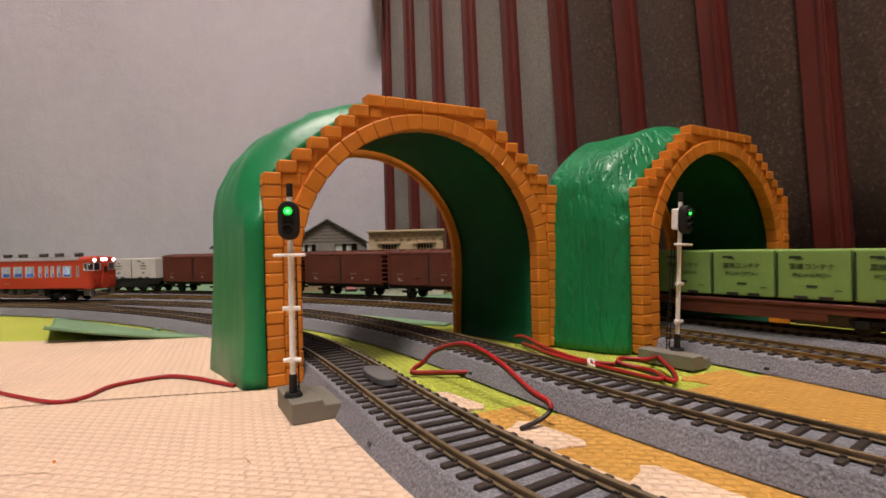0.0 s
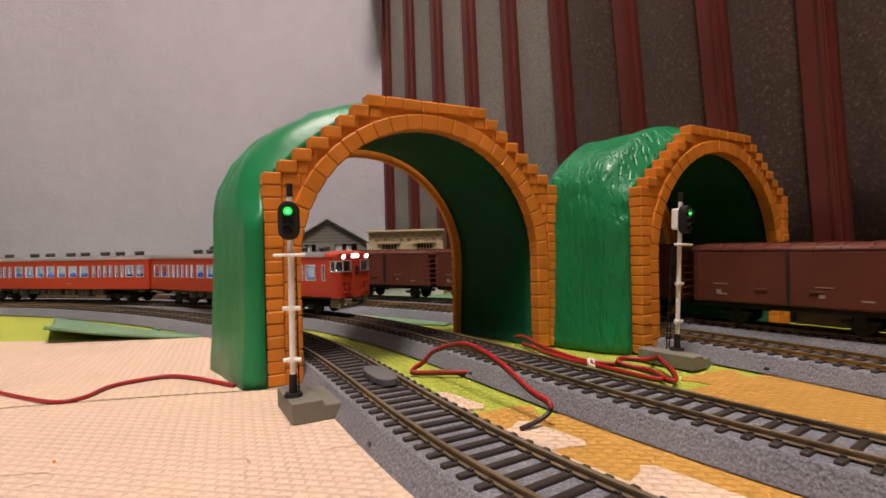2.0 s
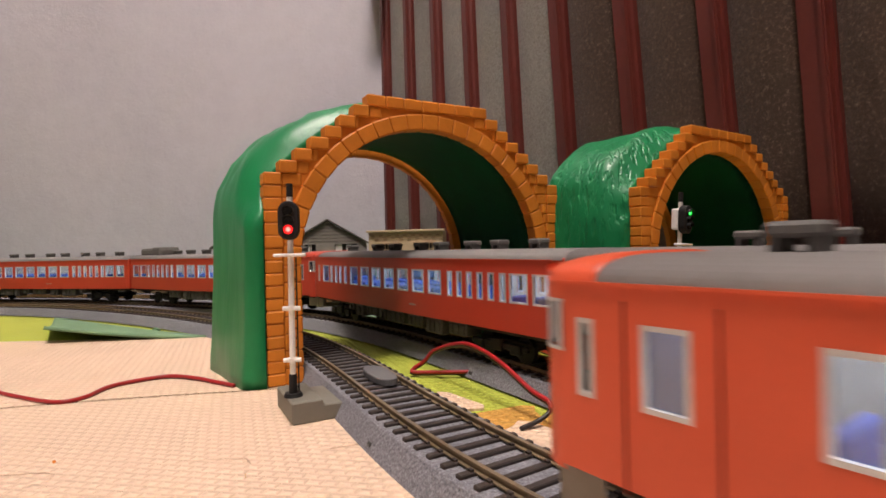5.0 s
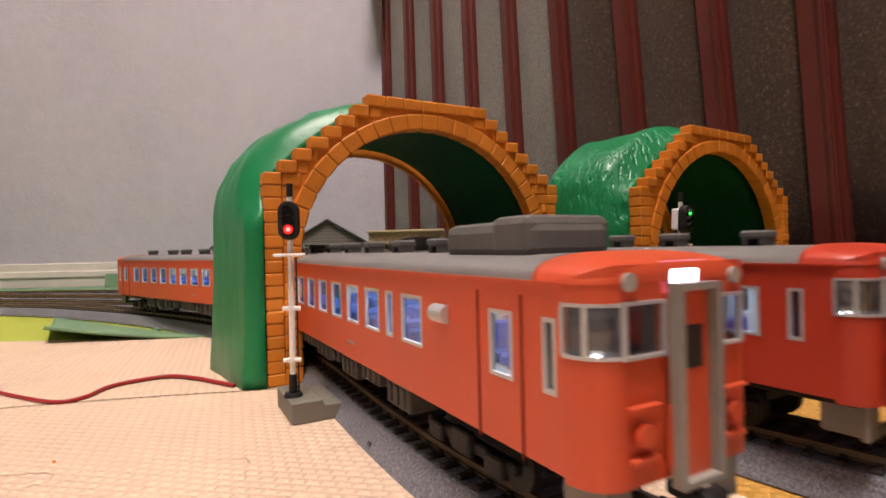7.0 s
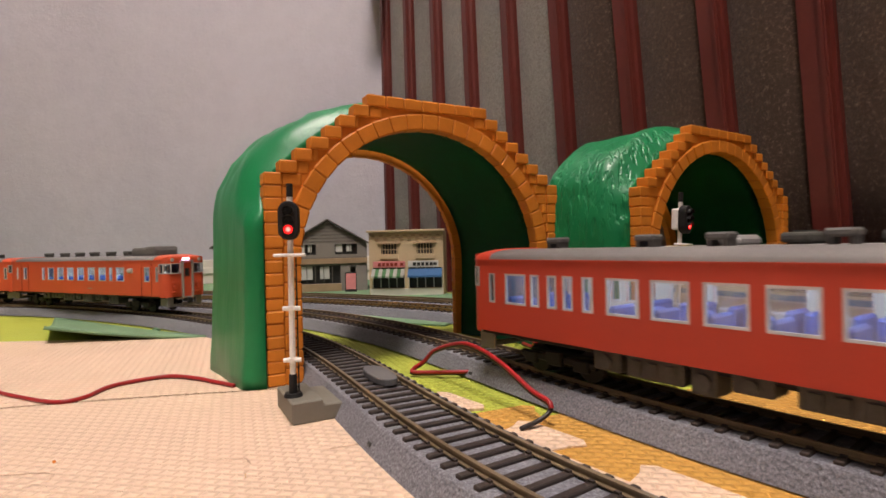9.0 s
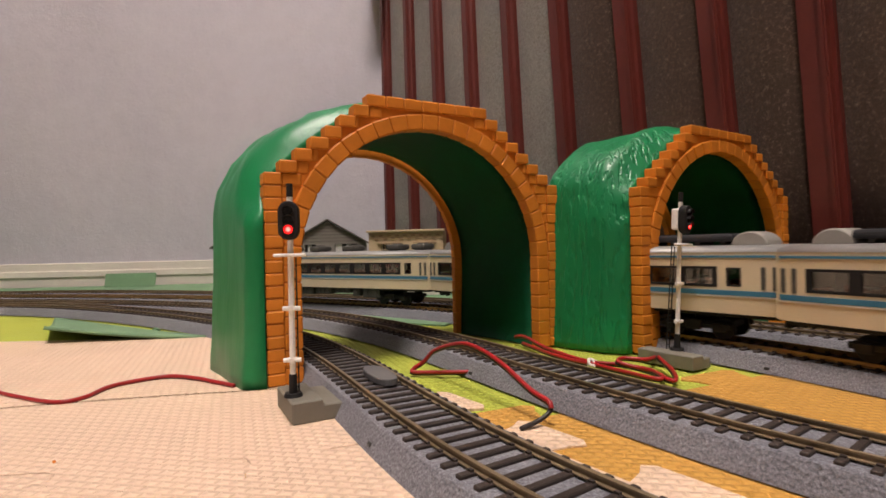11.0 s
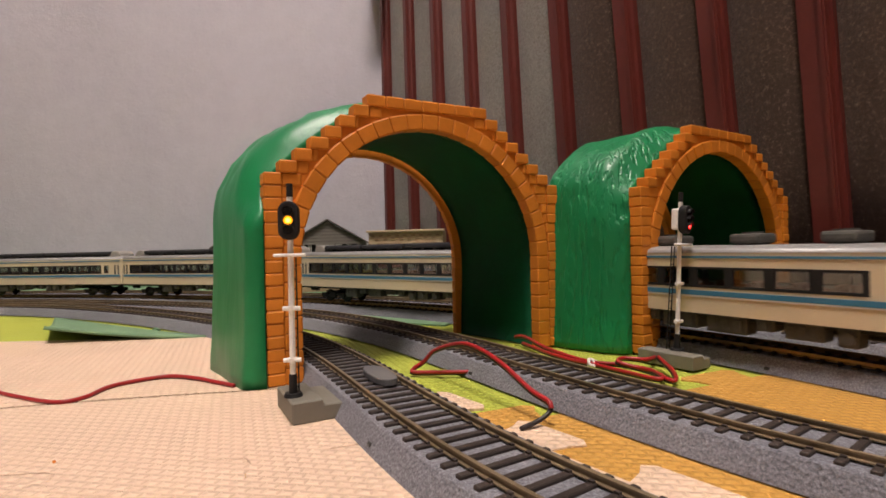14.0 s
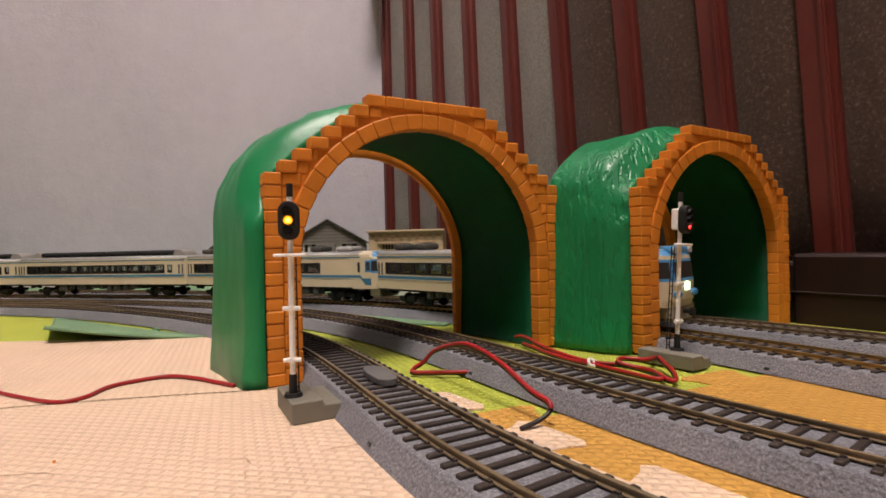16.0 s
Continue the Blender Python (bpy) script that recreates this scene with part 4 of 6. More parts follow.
def red_car(words, front, rear, seed, head=True, big_box=None, fan=True, layout=None, paint=None, gangway=True):
    """Vermilion diesel railcar; front and rear: whether that end has a driving cab."""
    car = thing("railcar", words, "railcar", "vermilion railcars")
    paint = paint or M_RED
    wins = layout or RED_WINDOWS
    body_sides(car, paint, wins, 0.0250, 0.0362, M_SASH, M_GLASS, "sash", CORNER_X if front else 0.0032, CORNER_X if rear else 0.002)
    interior(car, M_SEAT, True, wins, 0.0052)
    x0, x1 = (-HALF + 0.012 if rear else -HALF + 0.001), (HALF - 0.012 if front else HALF - 0.001)
    part("roof", roof_shell(x0, x1, GUTTER, 0.0040, WIDE + 0.0002), M_ROOF, car, "grey barrel roof", smooth=True)
    part("gutter", boxes(((0, WIDE + 0.0002, GUTTER), (CAR_L - 0.01, 0.0006, 0.0005)), ((0, -WIDE - 0.0002, GUTTER), (CAR_L - 0.01, 0.0006, 0.0005))), paint, car)
    for on, sgn in ((front, 1), (rear, -1)):
        if on:
            bm = roof_shell(HALF - 0.012, HALF + 0.0007, GUTTER, 0.0044, WIDE + 0.0003, 0.38)
            if sgn < 0:
                bmesh.ops.transform(bm, matrix=Matrix.Rotation(HALF_TURN, 4, "Z"), verts=bm.verts[:])
            part("cab_roof", bm, paint, car, smooth=True)
            red_cab(car, sgn * HALF, sgn, head, paint, gangway and sgn > 0)
            part("bulkhead", boxes(((sgn * (HALF - 0.0135), 0, 0.0290), (0.0008, 0.0340, 0.0235))), M_CABWALL, car, "dark blue-grey wall behind the driver")
            part("driver_desk", boxes(((sgn * (HALF - 0.0035), 0, 0.0235), (0.0040, 0.0300, 0.0050)), bevel=0.0006), M_BLACK, car)
        else:
            end_wall(car, sgn * HALF, sgn, paint)
    for sgn in (-1, 1):
        bogie(car, sgn * 0.0800, M_BLACK)
        coupler(car, sgn * HALF, sgn)
    underfloor(car, seed)
    # door leaves and rivets on the sides
    for x in (0.0992, -0.0905 if layout is TAIL_WINDOWS else -0.0980) if layout in (TAIL_WINDOWS, LEAD_WINDOWS) else ():
        for y in (-1, 1):
            bm = bmesh.new()
            for q in (-0.0064, 0.0064):
                box(bm, (q, 0, 0.0262), (0.0003, 0.0004, 0.0260))
            part("door_seam", bm, M_DARKRED, car, m=pose(x, y * (WIDE + 0.0001), 0))
    for y in (-1, 1):
        part("number_mark", boxes(((0.02, y * (WIDE + 0.0001), 0.0188), (0.006, 0.0002, 0.0008))), M_MARK_W, car)
    if fan:
        roof_vents(car, [0.0910, 0.0665, 0.0468, 0.0200, 0.0, -0.0290, -0.0520, -0.0720] if not rear else [0.0910, 0.0665, 0.0468, 0.0200, 0.0, -0.0290, -0.0520, -0.0900], GUTTER + 0.0037)
    if big_box is not None:
        bm = bmesh.new()
        box(bm, (0, 0, 0.0030), (0.0320, 0.0200, 0.0076), 0.0022, seg=2)
        box(bm, (0.0095, 0, 0.0036), (0.012, 0.0206, 0.0080), 0.0016, seg=2)
        part("roof_unit", bm, M_VENT, car, "grey roof cooling unit", m=pose(big_box, 0, GUTTER + 0.0036))
    return car


CREAM_WINDOWS = [(0.1000, 0.0060, 1)] + [(0.0845 - 0.0168 * i, 0.0140, 0) for i in range(12)]


def cream_car(words, front, rear, seed, dark_roof):
    """Cream limited-express diesel car with blue bands."""
    car = thing("express_car", words, "railcar", "cream express cars")
    wins = [w for w in CREAM_WINDOWS if not (front and w[0] > 0.06) and not (rear and w[0] < -0.06)]
    body_sides(car, M_CREAMCAR, wins, 0.0262, 0.0345, M_BLACK, M_GLASS_D, "dark_sash", 0.0080 if front else 0.0020, 0.0080 if rear else 0.0020)
    interior(car, M_SEATR, False, wins, 0.0060)
    part("roof", roof_shell(-HALF + (0.020 if rear else 0.001), HALF - (0.020 if front else 0.001), GUTTER, 0.0032, WIDE + 0.0002), M_SILVER, car, "silver-grey roof", smooth=True)
    for y in (-1, 1):
        xa, xb = -HALF + (0.0175 if rear else 0.002), HALF - (0.0175 if front else 0.002)
        part("blue_band", boxes((((xa + xb) / 2, y * (WIDE + 0.0002), 0.0232), (xb - xa, 0.0004, 0.0022))), M_BLUE, car)
        part("white_line", boxes((((xa + xb) / 2, y * (WIDE + 0.0002), 0.0216), (xb - xa, 0.0004, 0.0004))), M_CONT_W, car)
        part("blue_line", boxes((((xa + xb) / 2, y * (WIDE + 0.0002), 0.0395), (xb - xa, 0.0004, 0.0010))), M_BLUE, car)
        bm = bmesh.new()
        ends = [x for x, w, kind in wins if not kind]
        panel(bm, [min(ends) - 0.0085, max(ends) + 0.0085], [0.0256, 0.0350], [(x - w / 2, x + w / 2, 0.0262, 0.0345) for x, w, kind in wins if not kind], 0, 0.0004)
        part("window_belt", bm, M_BLACK, car, m=Matrix.Translation((0, y * (WIDE + 0.0002), 0)))
    for on, sgn in ((front, 1), (rear, -1)):
        if on:
            turn = pose(0, 0, 0) if sgn > 0 else pose(0, 0, 0, 0, 0, 180)
            c = part("cab", express_cab(), [M_CREAMCAR, M_BLUEL, M_DARK], car, "cream and blue driving cab", m=turn)
            for y in (-0.0105, 0.0105):
                part("lamp_block", boxes(((HALF + 0.0016, y, 0.0195), (0.0034, 0.0066, 0.0036)), bevel=0.0010), M_BLUEL, c, "pale blue lamp block")
                bm = bmesh.new()
                rod(bm, (HALF - 0.0065, y * 0.95, 0.0424), (HALF + 0.0012, y * 0.95, 0.0424), 0.0017, n=16)
                part("roof_lamp", bm, M_SASH, c, "chrome lamp over the screen")
            bm = bmesh.new()
            box(bm, (HALF - 0.0050, 0, 0.0424), (0.0100, 0.0262, 0.0040), 0.0013, seg=2)
            part("visor", bm, M_BLUEL, c, "pale blue hood over the screen")
            part("head_mark", boxes(((HALF + 0.0027, 0, 0.0235), (0.0010, 0.0046, 0.0044)), bevel=0.0004), M_MARKLIT, c, "small lit head mark")
            for y in (-1, 1):
                bm = bmesh.new()
                prism(bm, [(HALF - 0.0175, 0.0243), (HALF - 0.0155, 0.0216), (HALF - 0.0066, 0.0216), (HALF - 0.0066, 0.0160), (HALF - 0.0120, 0.0160), (HALF - 0.0175, 0.0221)], y * (WIDE + 0.0003), y * (WIDE + 0.0006))
                part("blue_flash", bm, M_BLUE, c)
                part("window_surround", boxes(((HALF - 0.0096, y * (WIDE + 0.0002), 0.0319), (0.0064, 0.0008, 0.0098)), bevel=0.0002), M_BLUEL, c)
                part("cab_side_window", boxes(((HALF - 0.0096, y * (WIDE + 0.0004), 0.0320), (0.0038, 0.0010, 0.0074)), bevel=0.0003), M_DARK, c)
                part("cab_door_window", boxes(((HALF - 0.0192, y * (WIDE + 0.0001), 0.0310), (0.0030, 0.0006, 0.0090)), bevel=0.0003), M_DARK, c)
            part("skirt", boxes(((HALF - 0.0050, 0, 0.0102), (0.0110, 0.0300, 0.0074)), ((HALF - 0.0020, 0, 0.0078), (0.0050, 0.0260, 0.0050)), bevel=0.0008), M_SKIRT, c)
        else:
            end_wall(car, sgn * HALF, sgn, M_CREAMCAR)
    for sgn in (-1, 1):
        bogie(car, sgn * 0.0800, M_BLACK)
        coupler(car, sgn * HALF, sgn)
    underfloor(car, seed)
    for y in (-1, 1):
        for x in ((-0.1132, -0.1174) if not rear else ()) + ((0.1120, 0.1165) if not front else ()):
            part("door_window", boxes(((x, y * (WIDE + 0.0001), 0.0300), (0.0018, 0.0006, 0.0100)), bevel=0.0002), M_UNDER, car)
    if dark_roof:
        z = GUTTER + 0.0026
        for i in range(4):
            x = -0.0735 + i * 0.0490
            bm = bmesh.new()
            box(bm, (0, 0, 0.0040), (0.0470, 0.0200, 0.0036), 0.0012, seg=2)
            for q in range(9):
                box(bm, (-0.0200 + q * 0.0050, 0, 0.0059), (0.0020, 0.0170, 0.0005))
            g = part("radiator", bm, M_ROOF_D, car, "charcoal roof radiator on short stands", m=pose(x, 0, z))
            for q in (-0.018, -0.006, 0.006, 0.018):
                part("stand", boxes(((q, 0, 0.0012), (0.0026, 0.0150, 0.0026))), M_UNDER, g)
        for sgn in (-1, 1):
            bm = bmesh.new()
            arc = [(0.0078 * math.cos(t), 0.0066 * math.sin(t)) for t in np.linspace(0, HALF_TURN, 13)]
            prism(bm, arc, -0.0095, 0.0095, bevel=0.0006)
            part("roof_hoop", bm, M_GANG, car, "grey rounded exhaust shroud", m=pose(sgn * 0.1035, 0, z))
    else:
        sg = 1 if front else -1
        part("roof_unit", boxes(((0, 0, 0.0026), (0.017, 0.0190, 0.0056)), bevel=0.0020), M_SILVER, car, "silver roof unit behind the cab", m=pose(sg * 0.078, 0, GUTTER + 0.0024))
        for x in (sg * 0.046, sg * 0.010, sg * -0.030, sg * -0.078, sg * -0.103):
            bm = bmesh.new()
            box(bm, (0, 0, 0.0030), (0.0125, 0.0170, 0.0044), 0.0014, seg=2)
            box(bm, (0, 0, 0.0006), (0.0090, 0.0130, 0.0020), 0.0004)
            rod(bm, (0, 0, 0.005), (0, 0, 0.0060), 0.0044, n=18)
            part("cooler", bm, M_UNDER, car, m=pose(x, 0, GUTTER + 0.0030))
    return car


def express_cab():
    """Rounded cab end at +x: cream below, blue round the screen."""
    bm = bmesh.new()
    levels = [(SILL - 0.001, 0.0, 0), (0.0165, 0.0010, 0), (0.0246, 0.0012, 0), (0.0262, 0.0012, 1), (0.0277, 0.0010, 2), (0.0362, 0.0000, 1), (0.0376, -0.0002, 0),
              (0.0396, -0.0005, 1), (0.0426, -0.0030, 0), (0.0447, -0.0100, 0)]
    rows = []
    for z, off, mt in levels:
        row = []
        for i in range(13):
            a = -HALF_TURN / 2 + HALF_TURN * i / 12
            wide = WIDE + 0.0003 if z < 0.0415 else (WIDE * (0.90 if z < 0.044 else 0.50))
            row.append(bm.verts.new((HALF - 0.0075 + off + 0.0085 * abs(math.cos(a)) ** 0.7, wide * math.copysign(abs(math.sin(a)) ** 0.6, math.sin(a)), z)))
        back0, back1 = bm.verts.new((HALF - 0.026, row[0].co.y, z)), bm.verts.new((HALF - 0.026, row[-1].co.y, z))
        rows.append([back0, *row, back1])
    for j, (r0, r1) in enumerate(zip(rows, rows[1:])):
        for i in range(14):
            f = bm.faces.new((r0[i], r0[i + 1], r1[i + 1], r1[i]))
            m = levels[j][2]
            f.material_index = m if 1 <= i <= 12 else 0
            if m == 2 and i in (4, 9):
                f.material_index = 1
            if m == 1 and j == 7 and i in (1, 12):
                f.material_index = 0
    bmesh.ops.recalc_face_normals(bm, faces=bm.faces[:])
    return bm


def box_van(words, door_open):
    """Brown covered goods wagon on two axles."""
    w = thing("goods_wagon", words, "wagon", "brown covered wagons")
    hl = 0.0495
    part("body", boxes(((0, 0, 0.0270), (2 * hl, 0.0335, 0.0290)), bevel=0.0006), M_BROWN, w)
    bm = bmesh.new()
    bmr = roof_shell(-hl - 0.0006, hl + 0.0006, 0.0412, 0.0034, 0.0176)
    part("roof", bmr, M_BROWN, w, smooth=True)
    for i in range(9):
        bm = roof_shell(-0.0006, 0.0006, 0.0412, 0.0040, 0.0178)
        part("roof_rib", bm, M_BROWN, w, m=pose(-hl + 0.005 + i * 0.0112, 0, 0))
    for x in (-hl, hl):
        for i in range(7):
            part("end_rib", boxes(((0, 0, 0), (0.0022, 0.032, 0.0013)), bevel=0.0005), M_BROWN, w, m=pose(x, 0, 0.0150 + i * 0.0042))
    for y in (-1, 1):
        for q in (-1, 1):
            d = part("sliding_door", boxes(((0, 0, 0.0268), (0.0480, 0.0010, 0.0270)), bevel=0.0003), M_BROWN, w, m=pose(q * 0.0246, y * 0.0170, 0))
            part("door_bar", boxes(((q * 0.021, y * 0.0008, 0.0268), (0.0010, 0.0008, 0.0250)), bevel=0.0002), M_BROWN, d)
            part("door_latch", boxes(((-q * 0.012, y * 0.0008, 0.0205), (0.006, 0.0008, 0.0012)), bevel=0.0002), M_BROWN, d)
            for cx, cz, sx, sz in ((0.008 * q, 0.0172, 0.005, 0.0008), (-0.010, 0.0185, 0.0024, 0.0020), (-0.009, 0.0228, 0.008, 0.0004)):
                part("stencil", boxes(((cx, y * 0.0006, cz), (sx, 0.0003, sz))), M_MARK_W, d)
        part("door_gap", boxes(((0, y * 0.0169, 0.0268), (0.0016 if not door_open else 0.0030, 0.0014, 0.0268))), M_DARK, w)
    part("underframe", boxes(((0, 0, 0.0118), (2 * hl, 0.026, 0.0018)), ((0, 0.0128, 0.0108), (2 * hl, 0.0014, 0.0026)), ((0, -0.0128, 0.0108), (2 * hl, 0.0014, 0.0026)), bevel=0.0003), M_BLACK, w)
    for x in (-0.028, 0.028):
        bm = bmesh.new()
        for y in (-GAUGE / 2, GAUGE / 2):
            rod(bm, (0, y - 0.0011, 0.0054), (0, y + 0.0011, 0.0054), 0.0053, n=18)
            box(bm, (0, y * 1.45, 0.0068), (0.0160, 0.0016, 0.0022), 0.0004)
            box(bm, (0, y * 1.45, 0.0080), (0.0050, 0.0020, 0.0060), 0.0004)
        rod(bm, (0, -0.012, 0.0054), (0, 0.012, 0.0054), 0.001)
        part("wheelset", bm, M_BLACK, w, m=pose(x, 0, 0))
    for s in (-1, 1):
        coupler(w, s * hl, s)
    return w


def container_wagon(words, colour, count, pitch, tall, kind):
    w = thing("container_wagon", words, "wagon", "container wagons")
    hl = count * pitch / 2 + 0.004
    part("deck", boxes(((0, 0, 0.0140), (2 * hl, 0.0325, 0.0020)), ((0, 0.0150, 0.0122), (2 * hl, 0.0016, 0.0050)), ((0, -0.0150, 0.0122), (2 * hl, 0.0016, 0.0050)),
                       ((0, 0.0150, 0.0085), (hl * 0.9, 0.0014, 0.0050)), ((0, -0.0150, 0.0085), (hl * 0.9, 0.0014, 0.0050)), bevel=0.0004), M_BROWN if kind == "green" else M_BLACK, w)
    for i in range(count):
        x = -hl + 0.004 + pitch * (i + 0.5)
        bm = bmesh.new()
        box(bm, (0, 0, 0.0166 + tall / 2), (pitch - 0.0012, 0.0325, tall), 0.0007, seg=2)
        c = part("container", bm, colour, w, m=pose(x, 0, 0))
        ink = M_CONT_DK
        for y in (-1, 1):
            part("post_seam", boxes(((-pitch / 2 + 0.0012, y * 0.0163, 0.0166 + tall / 2), (0.0008, 0.0006, tall * 0.9))), ink if kind == "green" else M_UNDER, c)
            part("fork_pocket", boxes(((-0.0048, y * 0.0163, 0.0176), (0.0060, 0.0004, 0.0016)), ((0.0058, y * 0.0163, 0.0176), (0.0060, 0.0004, 0.0016))), M_DARK, c)
            part("logo_bar", boxes(((-0.0070, y * 0.0163, 0.0166 + tall * 0.86), (0.0052, 0.0003, 0.0010)), ((-0.0052, y * 0.0163, 0.0166 + tall * 0.83), (0.0036, 0.0003, 0.0006))), ink, c)
            for words2, size, dz in ((("国鉄コンテナ", 0.0032, 0.66), ("戸口から戸口へ", 0.0024, 0.48)) if kind == "green" else ()):
                me = text_mesh(words2, size)
                me.materials.clear()
                me.materials.append(ink)
                part("lettering", me, None, c, m=Matrix.Translation((0.0, y * 0.01635, 0.0166 + tall * dz)) @ pose(0, 0, 0, 90, 0, 0 if y < 0 else 180))
            if kind != "green":
                part("marking", boxes(((0, y * 0.0163, 0.0166 + tall * 0.62), (0.0090, 0.0003, 0.0012)), ((0, y * 0.0163, 0.0166 + tall * 0.48), (0.0080, 0.0003, 0.0009)), ((0, y * 0.0163, 0.0166 + tall * 0.75), (0.003, 0.0003, 0.0014)),
                                      ((0, y * 0.0163, 0.0166 + tall * 0.28), (0.004, 0.0003, 0.0009))), ink, c)
            part("small_mark", boxes(((0.0, y * 0.0163, 0.0166 + tall * 0.27), (0.0046, 0.0003, 0.0011)), ((0.0108, y * 0.0163, 0.0166 + tall * 0.2), (0.0030, 0.0003, 0.0004))), ink, c)
    for s in (-1, 1):
        bogie(w, s * (hl - 0.022), M_BLACK)
        coupler(w, s * hl, s)
    return w


M_PINKRIM = glow("sign_rim_lit", (0.9, 0.25, 0.40), 0.5)
M_DARKRED = surface("seam_dark_red", (0.22, 0.025, 0.012), 0.5)
M_BLUEL = surface("pale_blue_paint", (0.07, 0.27, 0.55), 0.42, spread=0.06)
M_MARKLIT = glow("head_mark_lit", (0.75, 1.0, 0.7), 3.0)
M_SEATR = surface("seat_brown", (0.30, 0.10, 0.05), 0.7)


def trains():
    """Returns the four trains: line, cars from the leading end towards +s, their offsets."""
    out = {}
    # vermilion train that comes towards the camera, cab first
    lead = red_car("vermilion railcar with lit windows and headlights, grey roof", True, False, 1)
    mid = red_car("vermilion railcar with lit windows and a rear driving end", False, True, 2, head=False, layout=RED_FLIPPED)
    mid2 = red_car("vermilion railcar with lit windows and a roof cooling unit", True, False, 9, head=False, big_box=-0.1010)
    last = red_car("vermilion railcar with lit windows, last of its train", False, True, 3, head=False, layout=RED_FLIPPED)
    out["B"] = (LINES[1], [lead, mid, mid2, last])
    # vermilion pair that draws away; its tail end faces the camera
    tail = red_car("orange-red railcar with grey gangway door and roof unit", True, True, 4, paint=M_VERM, head=False, big_box=0.082, fan=False, layout=TAIL_WINDOWS)
    roof_vents(tail, [0.046, 0.020, -0.006, -0.030, -0.056, -0.085], GUTTER + 0.0037)
    for y in (-1, 1):
        bm = bmesh.new()
        rod(bm, (0.0760, y * WIDE, 0.0335), (0.0815, y * WIDE, 0.0335), 0.0019, n=16)
        part("side_tank", bm, M_SASH, tail, "small silver tank on the side wall")
    first = red_car("orange-red railcar with lit windows, leading the pair", True, True, 5, head=False, paint=M_VERM, layout=LEAD_WINDOWS, gangway=False)
    out["A"] = (LINES[0], [tail, first])
    # cream express that draws away
    e6 = cream_car("cream express railcar with blue bands and driving cab", True, False, 6, False)
    e5 = copy_thing(e6, pose(0, 0, 0))
    e4 = cream_car("cream express railcar with blue bands and charcoal roof", False, False, 7, True)
    e3, e2 = copy_thing(e4, pose(0, 0, 0)), copy_thing(e4, pose(0, 0, 0))
    e1 = cream_car("cream express railcar with blue bands leading the train", False, True, 8, False)
    out["E"] = (LINES[2], [e6, e5, e4, e3, e2, e1])
    # goods train
    g1 = container_wagon("brown flat wagon with five light green containers", M_CONT, 5, 0.0325, 0.0245, "green")
    g2 = copy_thing(g1, pose(0, 0, 0))
    g3 = copy_thing(g1, pose(0, 0, 0))
    v1 = box_van("brown covered goods wagon with ribbed roof", False)
    vans = [v1] + [copy_thing(v1, pose(0, 0, 0)) for i in range(3)]
    v5 = box_van("brown covered goods wagon with its sliding door ajar", True)
    tail_w = container_wagon("black flat wagon with a white container", M_CONT_W, 2, 0.0400, 0.0245, "white")
    out["C"] = (LINES[3], [g1, g2, g3, *vans, v5, tail_w])
    return out


TRAINS = {}
# leading +s end of each train: seconds, metres along its line
END_B = [(0.0, 0.1329), (1.5, 0.3821), (2.0, 0.4643), (2.5, 0.5468), (3.0, 0.6231), (3.5, 0.6964), (3.9, 0.7520), (4.0, 0.7668), (6.3, 1.1390), (7.0, 1.2600), (8.0, 1.4390), (8.5, 1.5140), (9.0, 1.6145), (9.2, 1.6490)]
END_A = [(0.0, 2.3200), (4.2, 1.3500), (6.3, 0.8120), (6.5, 0.7720), (6.8, 0.7140), (7.0, 0.6768), (7.3, 0.6275), (7.7, 0.5421), (8.3, 0.4231), (9.0, 0.2649), (9.2, 0.2170)]
END_E = [(11.3, 1.750), (12.0, 1.592), (12.5, 1.500), (13.0, 1.400), (13.1, 1.378), (13.4, 1.306), (14.3, 1.112), (14.5, 1.074), (15.0, 0.964), (15.5, 0.848), (15.8, 0.806), (16.0, 0.780)]
END_C = [(0.0, 1.1240), (0.5, 1.1910), (1.0, 1.2475), (1.5, 1.3290), (2.5, 1.4630), (3.5, 1.6060)]
SIZES = {"B": [0.246] * 4, "A": [0.2435] * 2, "E": [0.244] * 6, "C": [0.1745] * 3 + [0.1080] * 5 + [0.0960]}


def end_at(rows, t):
    """Where the train's end is at t: between the rows, or carried on at the speed of the outer rows."""
    ts, ss = [r[0] for r in rows], [r[1] for r in rows]
    if t < ts[0]:
        return ss[0] + (t - ts[0]) * (ss[2] - ss[0]) / (ts[2] - ts[0])
    if t > ts[-1]:
        return ss[-1] + (t - ts[-1]) * (ss[-1] - ss[-3]) / (ts[-1] - ts[-3])
    return float(np.interp(t, ts, ss))


def motions():
    for key, rows in (("B", END_B), ("A", END_A), ("E", END_E), ("C", END_C)):
        line, cars = TRAINS[key]
        back = 0.0
        for car, size in zip(cars, SIZES[key]):
            keyed = []
            for i in range(65):
                t = 0.25 * i
                s = end_at(rows, t) - back - size / 2
                s = min(max(s, line.s[0] + 0.12), line.s[-1] - 0.12)
                reach = size * 0.33
                a, b = line.at(s - reach), line.at(s + reach)
                d, c = b - a, (a + b) / 2
                keyed.append((t, pose(c[0], c[1], RAIL_TOP, 0, 0, math.degrees(math.atan2(d[1], d[0])))))
            walk(car, keyed)
            back += size
    lens_motions()


